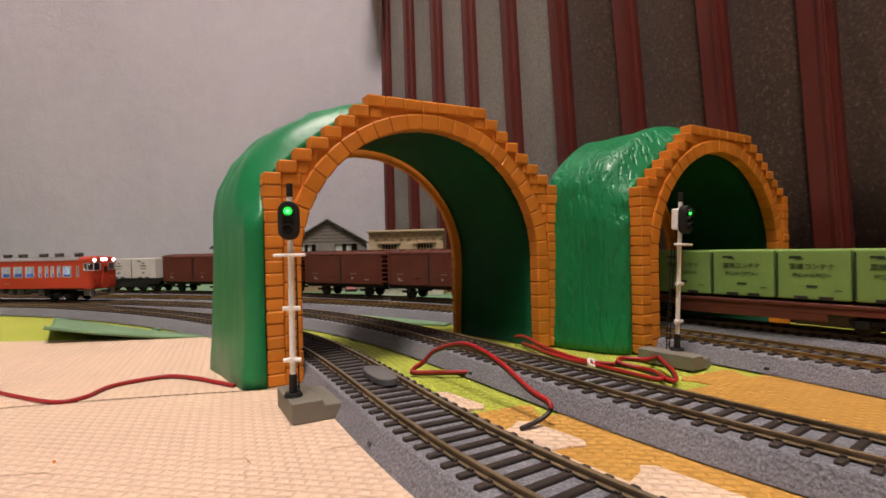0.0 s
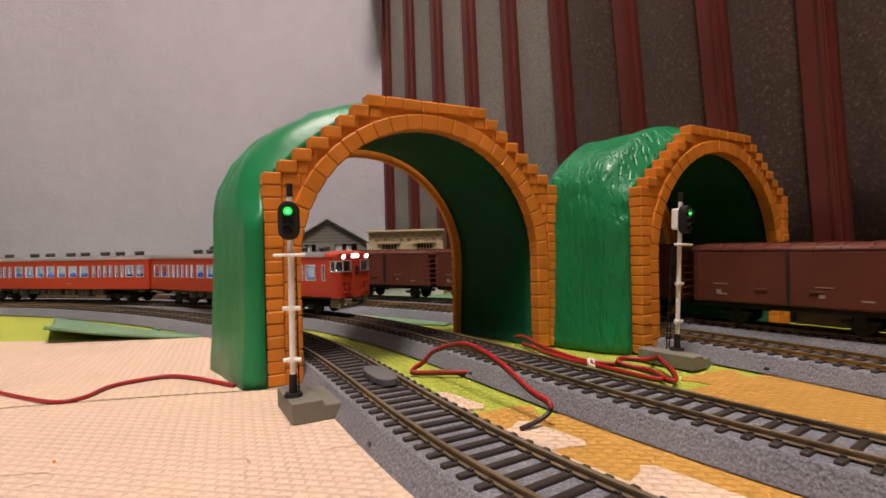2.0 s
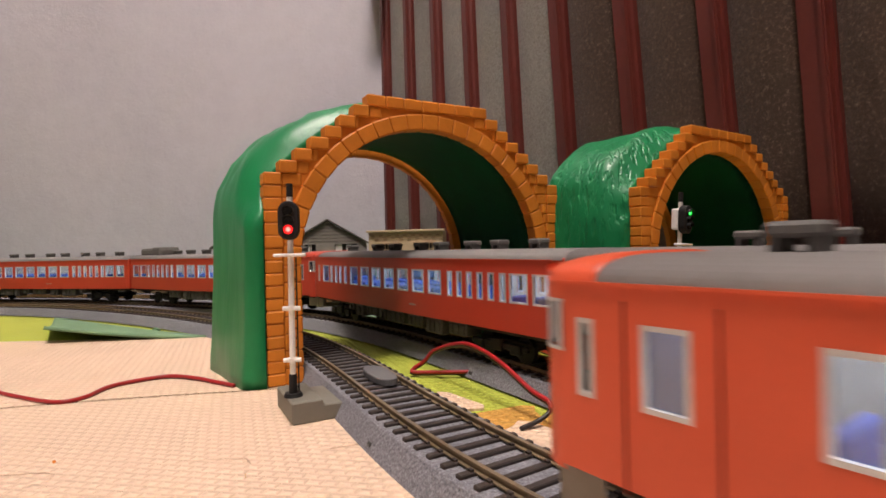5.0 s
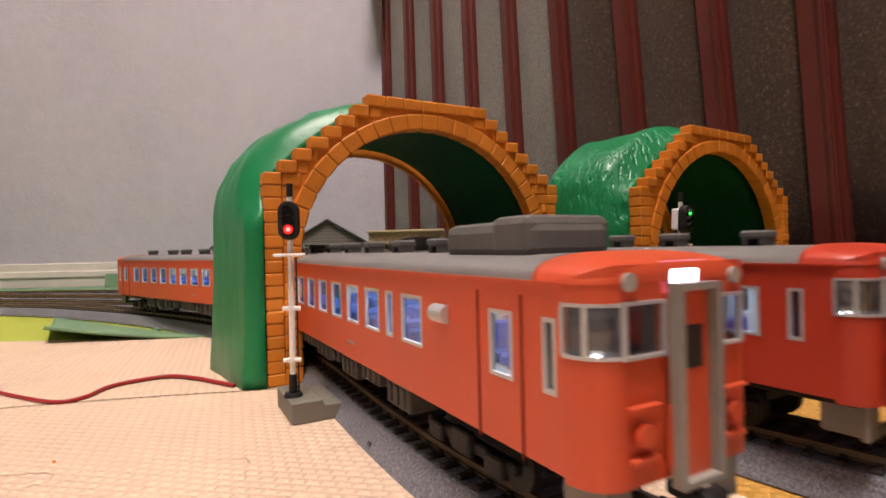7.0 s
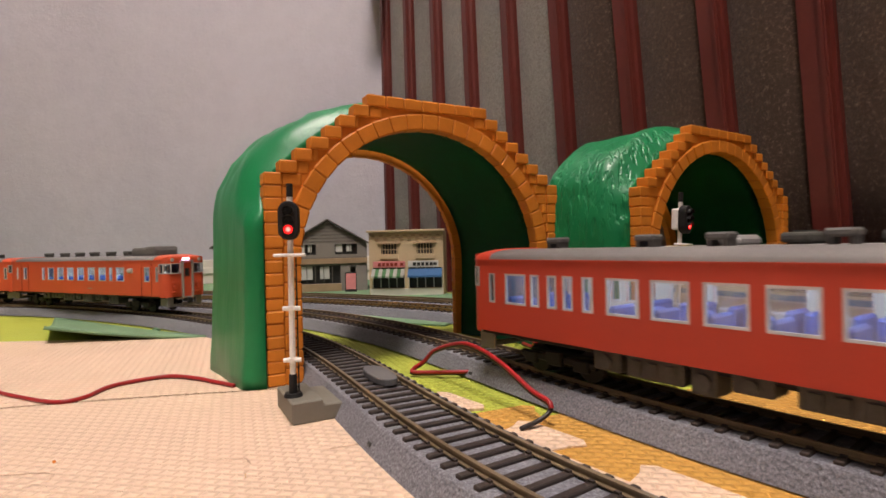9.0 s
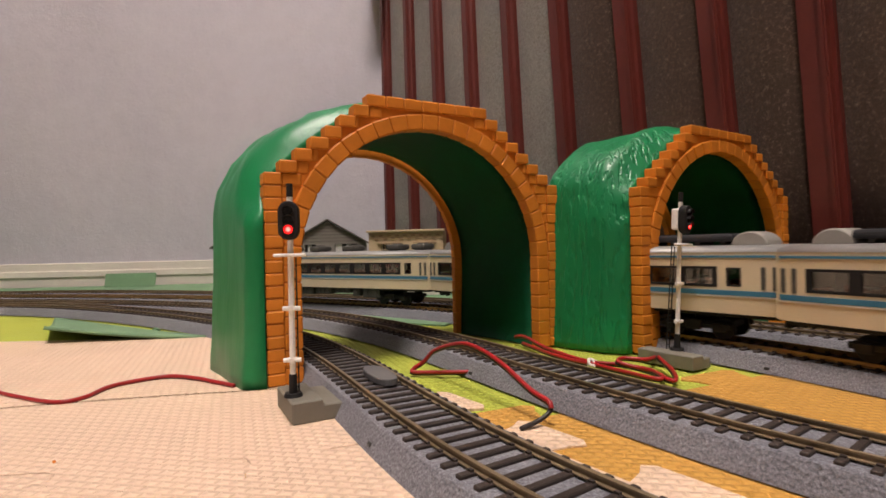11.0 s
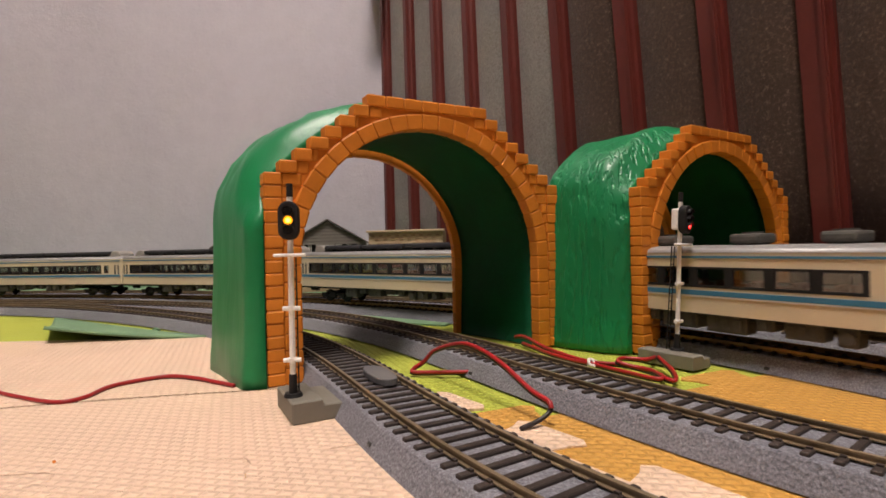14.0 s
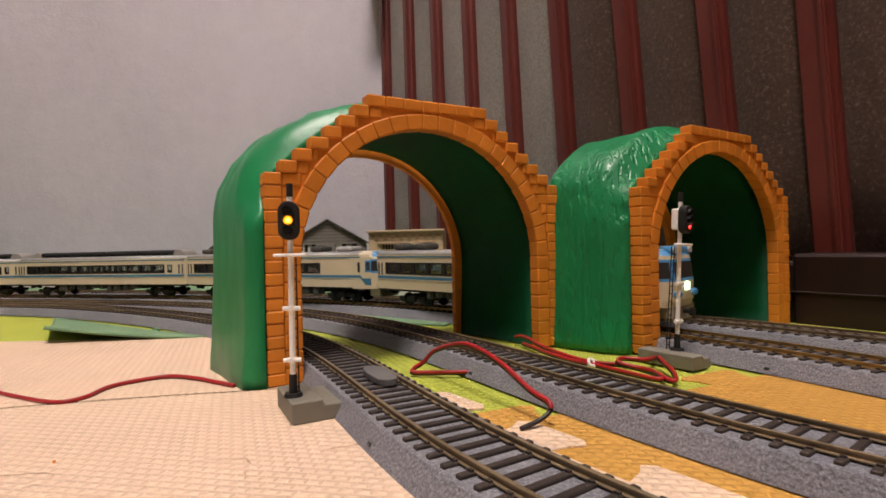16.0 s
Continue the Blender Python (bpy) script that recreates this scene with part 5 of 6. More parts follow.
# ---------------------------------------------------------------- signals
def lens_glow(name, rim, core, strength):
    """A lit lens: brightest at its middle, where the lamp sits behind it."""
    m, t, n, l, b = nodes_of(name)
    c = n.new("ShaderNodeTexCoord")
    ln = n.new("ShaderNodeVectorMath")
    ln.operation = "LENGTH"
    l.new(c.outputs["Object"], ln.inputs[0])
    mr = n.new("ShaderNodeMapRange")
    mr.inputs["From Min"].default_value, mr.inputs["From Max"].default_value = 0.0, 0.0016
    l.new(ln.outputs["Value"], mr.inputs["Value"])
    col = ramp(t, mr.outputs[0], [(0.30, core), (0.62, rim), (1.0, vary(rim, 0.25))])
    b.inputs["Base Color"].default_value = (*vary(rim, 0.3), 1)
    l.new(col, b.inputs["Emission Color"])
    b.inputs["Emission Strength"].default_value = strength
    return m


M_SIG_G = lens_glow("signal_green_lit", (0.004, 0.55, 0.03), (0.12, 1.0, 0.22), 2.6)
M_SIG_Y = lens_glow("signal_yellow_lit", (1.0, 0.33, 0.004), (1.0, 0.72, 0.14), 2.6)
M_SIG_R = lens_glow("signal_red_lit", (1.0, 0.010, 0.010), (1.0, 0.20, 0.16), 2.8)
M_LENS_DK = surface("dark_lens", (0.012, 0.012, 0.012), 0.2)
LENSES = []


def signal_post(words, foot, base_corner, base_turn, base_size, face_turn, lean, times, side_box):
    """Colour-light signal: base block, post with collars, ladder, oval head and three lenses. times: lens -> (lit from, lit to)."""
    s = thing("railway_signal", words, "signal", "colour-light signals", m=pose(foot[0], foot[1], 0))
    top = base_size[2]
    bm = bmesh.new()
    w, d = base_size[0], base_size[1]
    prism(bm, [(0, 0), (w, 0), (w, top * 0.72), (w * 0.62, top * 0.74), (w * 0.60, top), (0, top)], 0, d, bevel=0.0004)
    part("base", bm, M_SIGBASE, s, "grey moulded base block", m=Matrix.Translation((base_corner[0] - foot[0], base_corner[1] - foot[1], 0)) @ pose(0, 0, 0, 0, 0, base_turn))
    up = part("mast", rods(((0, 0, top + 0.004), (0, 0, 0.0765), 0.00100), n=14), M_POST, s, "white mast", m=pose(0, 0, 0, 0, lean, 0))
    part("cap", rods(((0, 0, 0.0745), (0, 0, 0.0790), 0.0011), n=12), M_BLACK, up)
    bm = bmesh.new()
    rod(bm, (0, 0, top), (0, 0, top + 0.0012), 0.0032, 0.0028, n=16)
    rod(bm, (0, 0, top + 0.001), (0, 0, top + 0.0075), 0.0014, 0.0013, n=14)
    part("socket", bm, M_BLACK, up)
    head_m = pose(0, 0, 0, 0, 0, face_turn)
    for z, wide in ((0.0549, 0.0104), (0.0369, 0.0058), (0.0195, 0.0058)):
        bm = bmesh.new()
        if wide > 0.008:
            box(bm, (0, -0.0018, 0), (wide, 0.0040, 0.0011), 0.0004)
        else:
            rod(bm, (-wide / 2, -0.0005, 0), (wide / 2, -0.0005, 0), 0.0008, n=10)
            rod(bm, (0, 0, -0.0007), (0, 0, 0.0007), 0.0016, n=14)
        part("bracket" if wide > 0.008 else "collar", bm, M_POST, up, m=head_m @ pose(0, 0, z))
    # ladder behind the mast
    for x in (-0.0013, 0.0013):
        part("ladder_rail", rods(((x, 0.0044, top), (x, 0.0030, 0.0540), 0.00028), n=6), M_BLACK, up, m=head_m)
    for i in range(13):
        z = top + 0.002 + i * 0.0034
        part("rung", rods(((-0.0013, 0.0042 - 0.0001 * i, z), (0.0013, 0.0042 - 0.0001 * i, z), 0.00022), n=6), M_BLACK, up, m=head_m)
    # oval head
    bm = bmesh.new()
    prof = []
    r, hh = 0.0034, 0.0031
    for i in range(13):
        a = HALF_TURN * i / 12
        prof.append((r * math.cos(a), hh + r * math.sin(a)))
    for i in range(13):
        a = HALF_TURN + HALF_TURN * i / 12
        prof.append((r * math.cos(a), -hh + r * math.sin(a)))
    prism(bm, prof, -0.0034, 0.0002, bevel=0.0004)
    head = part("head", bm, M_BLACK, up, "black oval lamp head", m=head_m @ pose(0, -0.0008, 0.0664))
    if side_box:
        part("back_box", boxes(((0, 0.0022, 0.0002), (0.0048, 0.0036, 0.0098)), bevel=0.0006), M_POST, head)
    else:
        part("back_plate", boxes(((-0.0008, 0.0008, 0.0), (0.0056, 0.0010, 0.0098)), bevel=0.0004), M_POST, head)
    for key, z, mat in (("green", 0.0030, M_SIG_G), ("yellow", 0.0000, M_SIG_Y), ("red", -0.0030, M_SIG_R)):
        bm = bmesh.new()
        rod(bm, (0, -0.0002, 0), (0, 0.0002, 0), 0.00155, n=20)
        for f in bm.faces:
            f.material_index = 0 if f.calc_center_median().y < -0.0001 else 1
        lens = part("lens", bm, [mat, M_LENS_DK], head, key + " signal lens", m=pose(0, -0.0036, z))
        hood = bmesh.new()
        arcs = [[hood.verts.new((rr * math.cos(q), yy, rr * math.sin(q))) for q in np.linspace(0, HALF_TURN, 11)] for rr, yy in ((0.0017, -0.0034), (0.0017, -0.0050), (0.0019, -0.0050), (0.0019, -0.0034))]
        for r0, r1 in zip(arcs, arcs[1:] + arcs[:1]):
            for i in range(10):
                hood.faces.new((r0[i], r0[i + 1], r1[i + 1], r1[i]))
        bmesh.ops.recalc_face_normals(hood, faces=hood.faces[:])
        part("visor", hood, M_BLACK, head, m=pose(0, 0, z))
        LENSES.append((lens, z, times.get(key)))
    return s


def signals():
    signal_post("white colour-light signal on a grey base beside the tunnel", (-0.0518, 0.1762), (-0.0497, 0.1671), 28, (0.0170, 0.0250, 0.0072), 8, 0.3,
                {"green": (-1.0, 5.0), "red": (5.0, 12.1), "yellow": (12.1, 20.0)}, False)
    signal_post("white colour-light signal on a grey base by the brassy rails", (0.1065, 0.2403), (0.1066, 0.2244), 33, (0.0135, 0.0280, 0.0062), 38, 2.6,
                {"green": (-1.0, 8.9), "red": (8.9, 20.0)}, True)


def lens_motions():
    """A lit lens shows its glowing side; a dark one is turned over."""
    for lens, z, span in LENSES:
        rows = []

        def turned(t, deg):
            rows.append((t, pose(0, -0.0036, z, 0, 0, deg)))
        if span is None:
            turned(0.0, 180)
            turned(16.0, 180)
        else:
            lit, dark = span
            turned(0.0, 0 if lit < 0 else 180)
            for when, a, b in ((lit, 180, 0), (dark, 0, 180)):
                if 0 < when < 16:
                    for i in range(4):
                        turned(when - 0.1 + i / 30.0, a + (b - a) * i / 3)
            turned(16.0, rows and (0 if dark > 16 else 180))
        walk(lens, rows)


# ---------------------------------------------------------------- wires
def smooth_path(pts, n=14):
    pts = [Vector(p) for p in pts]
    out = []
    for i in range(len(pts) - 1):
        p0, p1, p2, p3 = pts[max(0, i - 1)], pts[i], pts[i + 1], pts[min(len(pts) - 1, i + 2)]
        for k in range(n):
            t = k / n
            out.append(0.5 * ((2 * p1) + (p2 - p0) * t + (2 * p0 - 5 * p1 + 4 * p2 - p3) * t * t + (3 * p1 - p0 - 3 * p2 + p3) * t ** 3))
    out.append(pts[-1])
    return out


def tube(pts, r, n=10, shift=(0, 0, 0)):
    path = [p + Vector(shift) for p in smooth_path(pts)]
    bm = bmesh.new()
    rings = []
    for i, p in enumerate(path):
        d = (path[min(i + 1, len(path) - 1)] - path[max(i - 1, 0)]).normalized()
        a = d.cross(Vector((0, 0, 1)))
        a = a.normalized() if a.length > 1e-4 else Vector((1, 0, 0))
        b = a.cross(d)
        rings.append([bm.verts.new(p + (a * math.cos(q) + b * math.sin(q)) * r) for q in np.linspace(0, 2 * HALF_TURN, n, endpoint=False)])
    for r0, r1 in zip(rings, rings[1:]):
        for i in range(n):
            bm.faces.new((r0[i], r0[(i + 1) % n], r1[(i + 1) % n], r1[i]))
    bm.faces.new(rings[0])
    bm.faces.new(rings[-1][::-1])
    bmesh.ops.recalc_face_normals(bm, faces=bm.faces[:])
    return bm


def cable(words, pts, r=0.0009, twin=(-0.0002, 0.0007, -0.0008), bare=0):
    w = thing("wire", words, "wire", "signal wires")
    part("red_core", tube(pts[:len(pts) - bare], r), M_WIRE_R, w, "red plastic insulation", smooth=True)
    part("black_core", tube(pts, r * 0.95, shift=twin), M_WIRE_B, w, "black plastic insulation", smooth=True)


def wires():
    cable("red and black twin wire lying in a wave on the mat", [(-0.42, 0.33, 0.0008), (-0.27, 0.258, 0.0008), (-0.1902, 0.2175, 0.0008), (-0.1740, 0.2090, 0.0008), (-0.1500, 0.1985, 0.0008), (-0.1420, 0.2040, 0.0008),
                                                             (-0.1410, 0.2210, 0.0010), (-0.1265, 0.2340, 0.0012), (-0.1110, 0.2300, 0.0012), (-0.0990, 0.2230, 0.0010), (-0.0880, 0.2160, 0.0010)], 0.00082)
    cable("red and black twin wire looped out of the ballast bed", [(0.0160, 0.2275, 0.0024), (0.0090, 0.2262, 0.0020), (-0.0060, 0.2285, 0.0016), (-0.0145, 0.2300, 0.0016), (-0.0140, 0.2315, 0.0030), (-0.0098, 0.2310, 0.0057),
                                                            (-0.0045, 0.2265, 0.0116), (0.0061, 0.2080, 0.0177), (0.0131, 0.1958, 0.0177), (0.0201, 0.1836, 0.0146), (0.0277, 0.1703, 0.0091),
                                                            (0.0320, 0.1640, 0.0072), (0.0326, 0.1622, 0.0054), (0.0290, 0.1605, 0.0030), (0.0225, 0.1575, 0.0014)], 0.00082, bare=2)
    cable("red and black wires tangled beside the second tunnel", [(0.0400, 0.2960, 0.0045), (0.0440, 0.2874, 0.0058), (0.0510, 0.2650, 0.0040), (0.0585, 0.2490, 0.0030), (0.0665, 0.2366, 0.0026), (0.0779, 0.2300, 0.0026),
                                                           (0.0860, 0.2190, 0.0026), (0.0878, 0.2060, 0.0020), (0.0905, 0.2050, 0.0020), (0.0940, 0.2160, 0.0030), (0.0950, 0.2324, 0.0050)], 0.00082)
    cable("red and black wires tangled beside the second tunnel", [(0.0430, 0.2890, 0.0020), (0.0520, 0.2600, 0.0020), (0.0600, 0.2440, 0.0018), (0.0665, 0.2350, 0.0020), (0.0740, 0.2230, 0.0018), (0.0840, 0.2080, 0.0018),
                                                           (0.0880, 0.2120, 0.0020), (0.0840, 0.2230, 0.0022), (0.0760, 0.2290, 0.0040), (0.0800, 0.2340, 0.0046), (0.0900, 0.2330, 0.0040), (0.1000, 0.2450, 0.0030)], 0.00082)
    bm = tube([(0.0645, 0.2345, 0.0012), (0.0650, 0.2362, 0.0034), (0.0668, 0.2360, 0.0030), (0.0664, 0.2335, 0.0014), (0.0646, 0.2343, 0.0022), (0.0652, 0.2365, 0.0038), (0.0684, 0.2366, 0.0026)], 0.0007)
    tagged(part("twist_tie", bm, M_TWIST, smooth=True), "white twist tie round the bundled wires", "tie")


# ---------------------------------------------------------------- buildings behind the tracks
def house(m, words):
    h = thing("model_house", words, "house", "model houses", m=m)
    w0, w1, pk, eave, dep = -0.0115, 0.0915, 0.0400, 0.0630, 0.062
    holes = [(0.0490, 0.0790, 0.0500, 0.0640), (0.0020, 0.0240, 0.0500, 0.0640), (0.0000, 0.0560, 0.0110, 0.0350), (0.0690, 0.0760, 0.0200, 0.0330)]
    bm = bmesh.new()
    panel(bm, [w0, w1], [0, 0.0655], holes, 0, 0.0012)
    part("front_wall", bm, M_HOUSE, h)
    bm = bmesh.new()
    prism(bm, [(w0, 0.0655), (w1, 0.0655), (pk, 0.0955)], 0, 0.0012)
    part("gable", bm, M_HOUSE, h)
    for i in range(11):
        z = 0.0460 + i * 0.0044
        half = min(0.0515, (0.0965 - z) * 1.62)
        part("clapboard", boxes(((pk, -0.0004, z), (2 * half - 0.002, 0.0005, 0.0005))) if z > 0.066 else boxes(((pk + 0.0, -0.0004, 0.0456), (0.102, 0.0005, 0.0005))), M_HROOF, h) if (z > 0.066 or i == 0) else None
    for x in (w0, w1):
        part("side_wall", boxes(((x - 0.0006 * (1 if x > 0 else -1), dep / 2, 0.0328), (0.0012, dep - 0.003, 0.0655))), M_HOUSE, h)
    part("back_wall", boxes(((pk, dep, 0.0328), (0.1030, 0.0012, 0.0655))), M_HOUSE, h)
    for sgn in (-1, 1):
        bm = bmesh.new()
        prism(bm, [(pk, 0.0985), (pk + sgn * 0.0590, 0.0632), (pk + sgn * 0.0590, 0.0612), (pk, 0.0963)], -0.0050, dep + 0.005, bevel=0.0003)
        part("roof_slope", bm, M_HROOF, h)
    part("belt", boxes(((pk, -0.0010, 0.0410), (0.1040, 0.0020, 0.0075)), bevel=0.0004), M_TRIM, h)
    part("shop_sill", boxes(((0.028, -0.0008, 0.0055), (0.058, 0.0016, 0.0100)), bevel=0.0003), M_TRIM, h)
    for x0, x1, z0, z1 in holes[:3]:
        wdw = part("window", boxes((((x0 + x1) / 2, 0.0060, (z0 + z1) / 2), (x1 - x0 + 0.004, 0.0008, z1 - z0 + 0.004))), M_DARK, h)
        n = 3 if x1 - x0 < 0.04 else 5
        for i in range(n + 1):
            part("mullion", boxes(((x0 + (x1 - x0) * i / n, 0.0006, (z0 + z1) / 2), (0.0009, 0.0010, z1 - z0))), M_HROOF, wdw)
        part("shoji", boxes(((x0 + (x1 - x0) * 0.18, 0.0022, (z0 + z1) / 2 + (z1 - z0) * 0.1), ((x1 - x0) * 0.30, 0.0006, (z1 - z0) * 0.75))), M_PALE, wdw)
        part("shoji", boxes(((x0 + (x1 - x0) * 0.62, 0.0022, (z0 + z1) / 2 + (z1 - z0) * 0.1), ((x1 - x0) * 0.22, 0.0006, (z1 - z0) * 0.7))), M_PALE, wdw)
    return h


def shop(m):
    s = thing("model_shop", "ochre two-storey model shop with awnings and signs", "shop", m=m)
    W, H = 0.0900, 0.0765
    holes = [(0.0150, 0.0350, 0.0440, 0.0615), (0.0580, 0.0780, 0.0440, 0.0615), (0.0040, 0.0430, 0.0090, 0.0330), (0.0480, 0.0880, 0.0090, 0.0330)]
    bm = bmesh.new()
    panel(bm, [0, W], [0, H], holes, 0, 0.0016)
    part("front_wall", bm, M_SHOP, s)
    part("side_wall", boxes(((0.0006, 0.021, H / 2), (0.0012, 0.0385, H))), M_SHOP, s)
    part("side_wall", boxes(((W - 0.0006, 0.021, H / 2), (0.0012, 0.0385, H))), M_SHOP, s)
    part("roof", boxes(((W / 2, 0.021, H - 0.004), (W - 0.003, 0.0385, 0.0012))), M_HROOF, s)
    part("cornice", boxes(((W / 2, -0.0010, H + 0.0006), (W + 0.0044, 0.0070, 0.0026)), bevel=0.0005), M_SHOP, s)
    for r in range(2):
        for i in range(9):
            part("dentil", boxes(((0.0055 + i * 0.0098 + r * 0.0049, -0.0008, 0.0716 - r * 0.0032), (0.0046, 0.0018, 0.0014)), bevel=0.0002), M_TRIM, s)
    for x0, x1, z0, z1 in holes[:2]:
        wdw = part("window", boxes((((x0 + x1) / 2, 0.0045, (z0 + z1) / 2), (x1 - x0 + 0.003, 0.0008, z1 - z0 + 0.003))), M_DARK, s)
        for i in range(6):
            part("bar", boxes(((x0 + 0.0012 + (x1 - x0 - 0.0024) * i / 5, 0.0012, (z0 + z1) / 2), (0.0008, 0.0008, z1 - z0))), M_SHOP, wdw)
        for q in (0.30, 0.62):
            part("bar", boxes((((x0 + x1) / 2, 0.0010, z0 + (z1 - z0) * q), (x1 - x0, 0.0008, 0.0009))), M_SHOP, wdw)
        part("balcony", boxes((((x0 + x1) / 2, -0.0014, z0 + 0.0022), (x1 - x0 + 0.003, 0.0022, 0.0050)), bevel=0.0003), M_SHOP, wdw)
        part("lintel", boxes((((x0 + x1) / 2, -0.0010, z1 + 0.0010), (x1 - x0 + 0.008, 0.0026, 0.0016)), bevel=0.0003), M_TRIM, wdw)
    for x0, x1, z0, z1 in holes[2:]:
        front = part("shop_front", boxes((((x0 + x1) / 2, 0.0060, (z0 + z1) / 2), (x1 - x0 + 0.004, 0.0008, z1 - z0 + 0.004))), M_DARK, s)
        for i in range(5):
            part("mullion", boxes(((x0 + (x1 - x0) * i / 4, 0.0008, (z0 + z1) / 2), (0.0011, 0.0010, z1 - z0))), M_PALE, front)
    for x0, x1, mt, words in ((0.0035, 0.0435, M_AWN_G, "green striped awning"), (0.0478, 0.0885, M_AWN_B, "blue awning")):
        bm = bmesh.new()
        n = 9
        aw = None
        for i in range(n):
            a, b = x0 + (x1 - x0) * i / n, x0 + (x1 - x0) * (i + 1) / n
            bm = bmesh.new()
            vs = [bm.verts.new(v) for v in ((a, -0.0006, 0.0320), (b, -0.0006, 0.0320), (b, -0.0090, 0.0238), (a, -0.0090, 0.0238), (a, -0.0090, 0.0215), (b, -0.0090, 0.0215))]
            bm.faces.new(vs[:4])
            bm.faces.new((vs[3], vs[2], vs[5], vs[4]))
            bmesh.ops.solidify(bm, geom=bm.faces[:], thickness=0.0004)
            mat = mt if (mt is M_AWN_B or i % 2) else M_PALE
            if aw is None:
                aw = part("awning", bm, mat, s, words)
            else:
                part("strip", bm, mat, aw)
    for x0, x1, mt in ((0.0050, 0.0440, M_PINK), (0.0475, 0.0840, M_PALE)):
        sg = part("sign_board", boxes((((x0 + x1) / 2, -0.0012, 0.0372), (x1 - x0, 0.0018, 0.0076)), bevel=0.0003), mt, s)
        for i in range(5):
            part("writing_bar", boxes(((x0 + 0.008 + i * 0.0050, -0.0023, 0.0372), (0.0036, 0.0003, 0.0040))), M_DARKRED if mt is M_PINK else M_DARK, sg)
        part("emblem", boxes(((x1 - 0.0040, -0.0023, 0.0372), (0.0040, 0.0003, 0.0034)), bevel=0.0001), M_DARKRED if mt is M_PINK else M_DARK, sg)
    part("plinth", boxes(((W / 2, -0.0006, 0.0042), (W - 0.002, 0.0014, 0.0084)), bevel=0.0003), M_BASE, s)


def buildings():
    shop(Matrix.Translation((-0.0893, 0.6282, -0.0009)) @ pose(0, 0, 0, 0, 0, -6))
    hs = house(Matrix.Translation((-0.1949, 0.6994, -0.0009)) @ pose(0, 0, 0, 0, 0, 8), "grey clapboard model house with a gabled roof and shop front")
    copy_thing(hs, Matrix.Translation((-0.3260, 0.7720, -0.0009)) @ pose(0, 0, 0, 0, 0, -10))
    b = thing("sandwich_board", "pink advertising board in a dark frame before the house", "sign", m=Matrix.Translation((-0.1225, 0.688, -0.0009)) @ pose(0, 0, 0, -8, 0, 6))
    part("frame", boxes(((0, 0, 0.0130), (0.0150, 0.0012, 0.0260)), bevel=0.0003), M_DARK, b)
    part("board", boxes(((0, -0.0010, 0.0140), (0.0128, 0.0010, 0.0210)), bevel=0.0002), M_PINK, b)


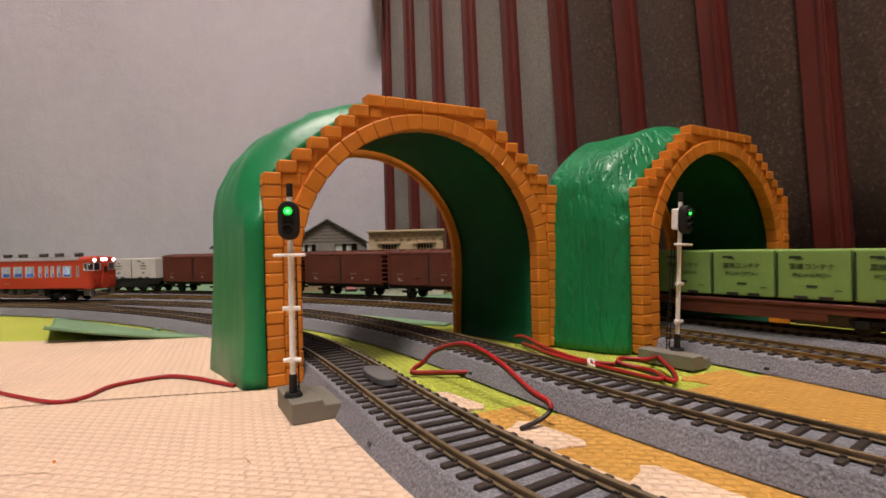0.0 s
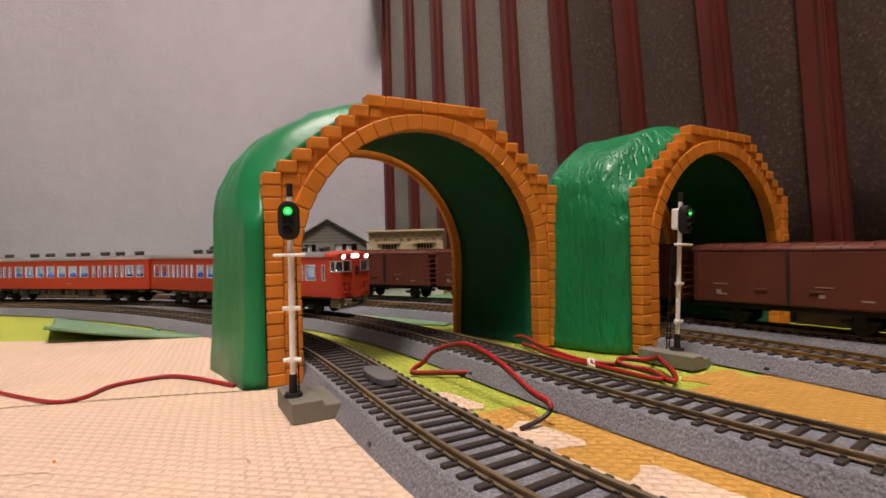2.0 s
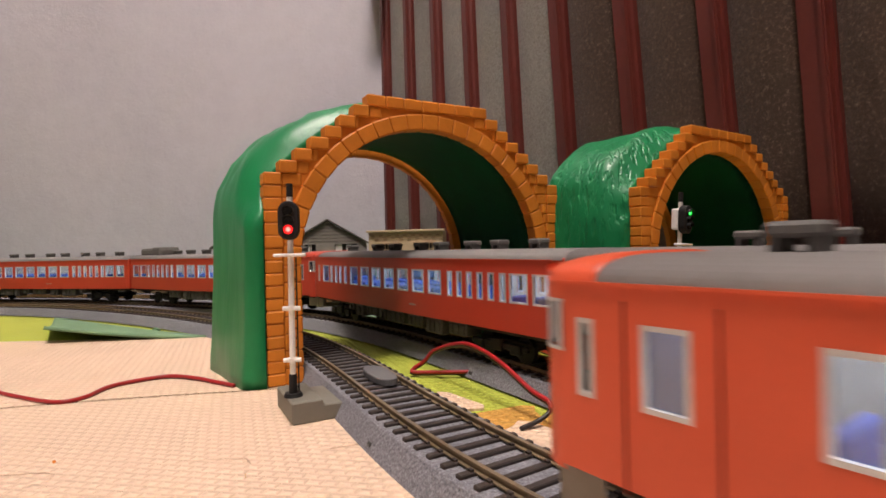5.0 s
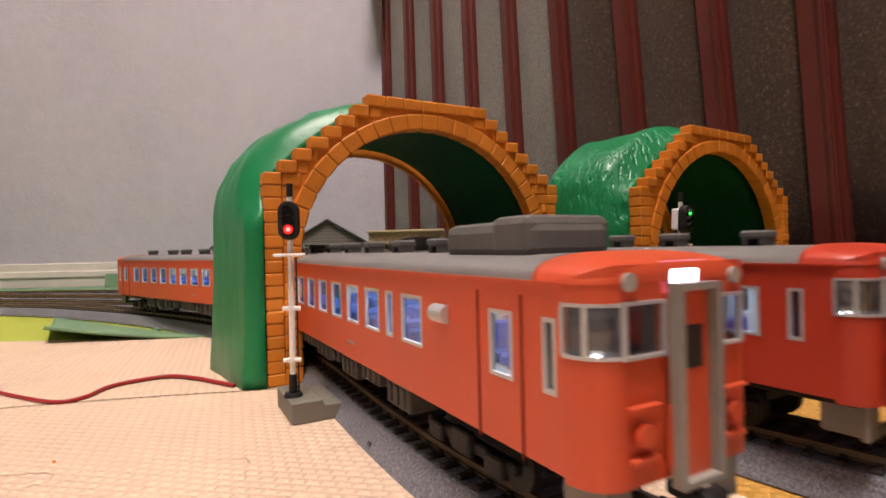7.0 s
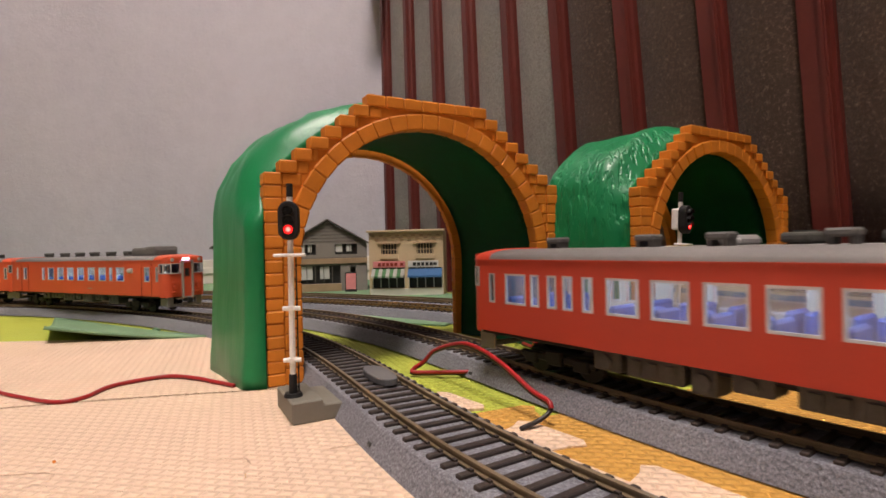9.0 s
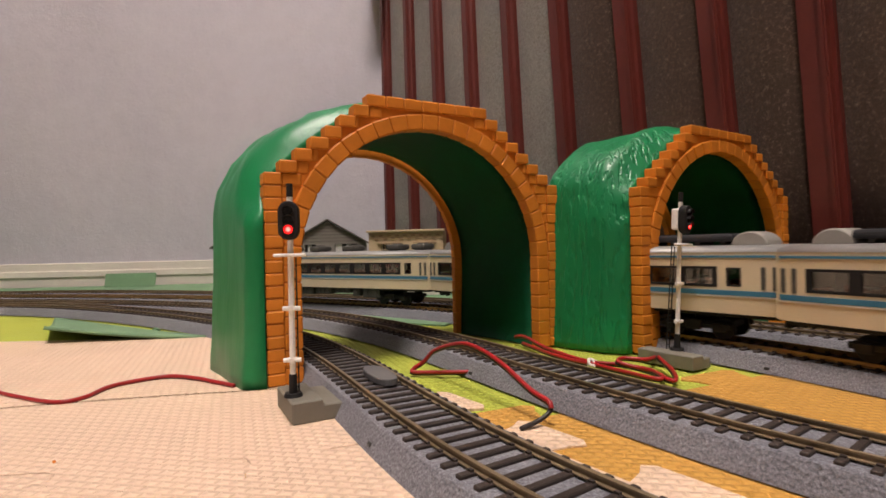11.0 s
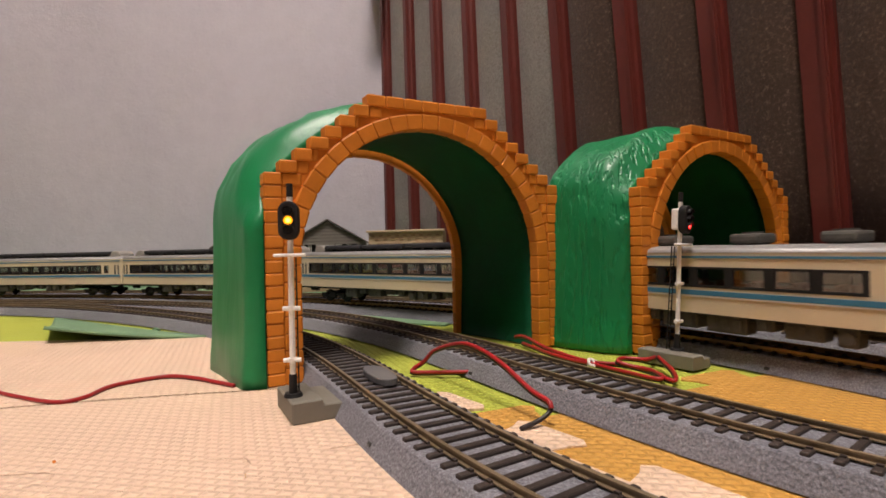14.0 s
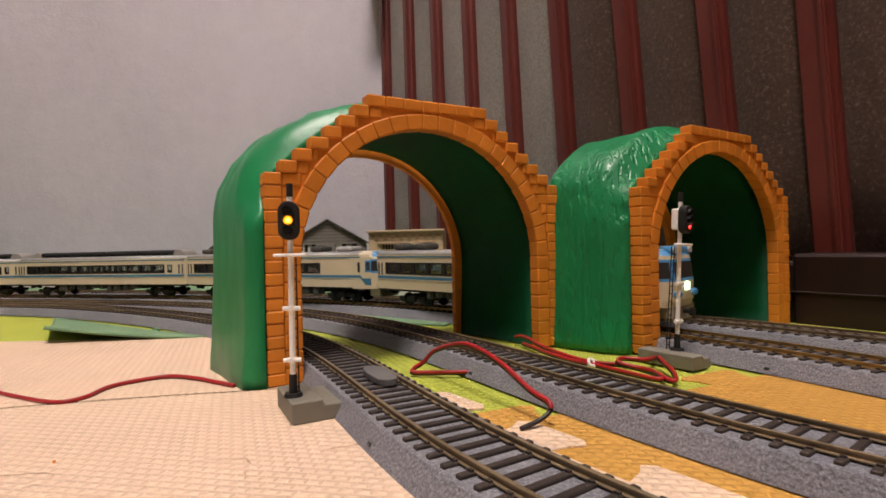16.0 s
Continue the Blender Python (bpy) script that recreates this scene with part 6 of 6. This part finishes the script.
# ---------------------------------------------------------------- small things
def small_things():
    # grey oblong block between the rails
    line = LINES[0]
    p, d = line.at(0.602), line.way(0.602)
    best = min(np.linspace(0.4, 0.8, 400), key=lambda q: abs(line.at(q)[1] - 0.1935))
    p, d = line.at(best), line.way(best)
    bm = bmesh.new()
    pts = [(0.0125 * math.cos(a) if abs(math.cos(a)) > 0.5 else 0.0125 * math.cos(a), 0.0044 * math.copysign(abs(math.sin(a)) ** 0.6, math.sin(a))) for a in np.linspace(0, 2 * HALF_TURN, 20, endpoint=False)]
    prism(bm, pts, 0.0, -0.0024, bevel=0.0003)
    tagged(part("track_block", bm, M_GREYBLOCK), "grey oblong plastic block lying between the rails", "block").matrix_basis = \
        Matrix.Translation((p[0] + d[1] * -0.0028, p[1] - d[0] * -0.0028, 0.0079)) @ Matrix.Rotation(math.atan2(d[1], d[0]), 4, "Z") @ pose(0, 0, 0, -90, 0, 0)
    # curled sheet of sage foam
    bm = bmesh.new()
    a, b, c, e = Vector((-0.350, 0.468, 0)), Vector((-0.205, 0.372, 0)), Vector((-0.1590, 0.3464, 0)), Vector((-0.2560, 0.3330, 0))
    rows = []
    for i in range(13):
        f = i / 12
        p0, p1 = a.lerp(e, f), b.lerp(c, f)
        row = []
        for k in range(21):
            g = k / 20
            p = p0.lerp(p1, g)
            lift = 0.0105 * max(0.0, f - 0.35) ** 1.3 * (1 - g) ** 1.6 / 0.57 + 0.0012
            row.append(bm.verts.new((p.x, p.y, lift)))
        rows.append(row)
    for r0, r1 in zip(rows, rows[1:]):
        for k in range(20):
            bm.faces.new((r0[k], r0[k + 1], r1[k + 1], r1[k]))
    bmesh.ops.recalc_face_normals(bm, faces=bm.faces[:])
    bmesh.ops.solidify(bm, geom=bm.faces[:], thickness=0.0022)
    tagged(part("foam_sheet", bm, M_SAGE, smooth=True), "sage green foam sheet with its edge curled up", "foam sheet")
    sheet("foam_sheet", [(-0.22, 0.47), (-0.10, 0.425), (0.0, 0.372), (0.010, 0.395), (-0.06, 0.470), (-0.15, 0.535), (-0.23, 0.56)], 0.0004, 0.0012, M_SAGE, "sage green foam sheet lying under the tracks", "foam sheet", "")
    bm = boxes(((0, 0, 0.011), (0.085, 0.003, 0.024)), bevel=0.0006)
    tagged(part("foam_sheet", bm, M_SAGE), "dark green foam tile standing against the baseboard", "foam sheet").matrix_basis = pose(-0.545, 0.905, 0.0, -14, 0, 3)
    # small black notches in the ballast skirts
    for n, spot in ((1, (0.0150, 0.2262)), (0, (-0.0195, 0.1460)), (2, (0.1460, 0.2250))):
        line = LINES[n]
        s = min(np.linspace(0.3, 1.1, 1600), key=lambda v: math.hypot(*(line.at(v) - np.array(spot))))
        p, d = line.at(s), line.way(s)
        q = np.array([d[1], -d[0]]) * 0.0156
        tagged(part("wire_notch", boxes(((0, 0, 0.0013), (0.0024, 0.0030, 0.0026)), bevel=0.0003), M_DARK), "black wire notch in the foot of the ballast bed", "notch").matrix_basis = \
            Matrix.Translation((p[0] + q[0], p[1] + q[1], 0)) @ Matrix.Rotation(math.atan2(d[1], d[0]), 4, "Z")

room()
mats()
partition()
tunnel(Matrix.Translation((-0.0030, 0.2503, 0)) @ Matrix.Rotation(radians(29.3), 4, "Z"), "green toy tunnel with orange brick portals over two tracks", seed=1)
tunnel(Matrix.Translation((0.1652, 0.3002, 0)) @ Matrix.Rotation(radians(33.4), 4, "Z") @ Matrix.Diagonal((0.990, 0.975, 0.946, 1)), "green toy tunnel with orange brick portals by the partition", seed=2, crown=0.0072, far=(0.93, 0.945), lip=0.0010)
track(LINES[0], "grey ballasted track on the play mat beside the signal", -1.2, LINES[0].s[-1] - 0.01, 0.15, 0.80)
track(LINES[1], "grey ballasted track under the green tunnel", -1.2, LINES[1].s[-1] - 0.01, 0.15, 0.90)
track(LINES[2], "grey ballasted track with brassy rails beside the second signal", -1.2, LINES[2].s[-1] - 0.01, 0.45, 1.05, metal=M_BRASS)
track(LINES[3], "grey ballasted track along the partition", -1.2, LINES[3].s[-1] - 0.01, 0.45, 1.05)
TRAINS.update(trains())
signals()
wires()
buildings()
small_things()
motions()
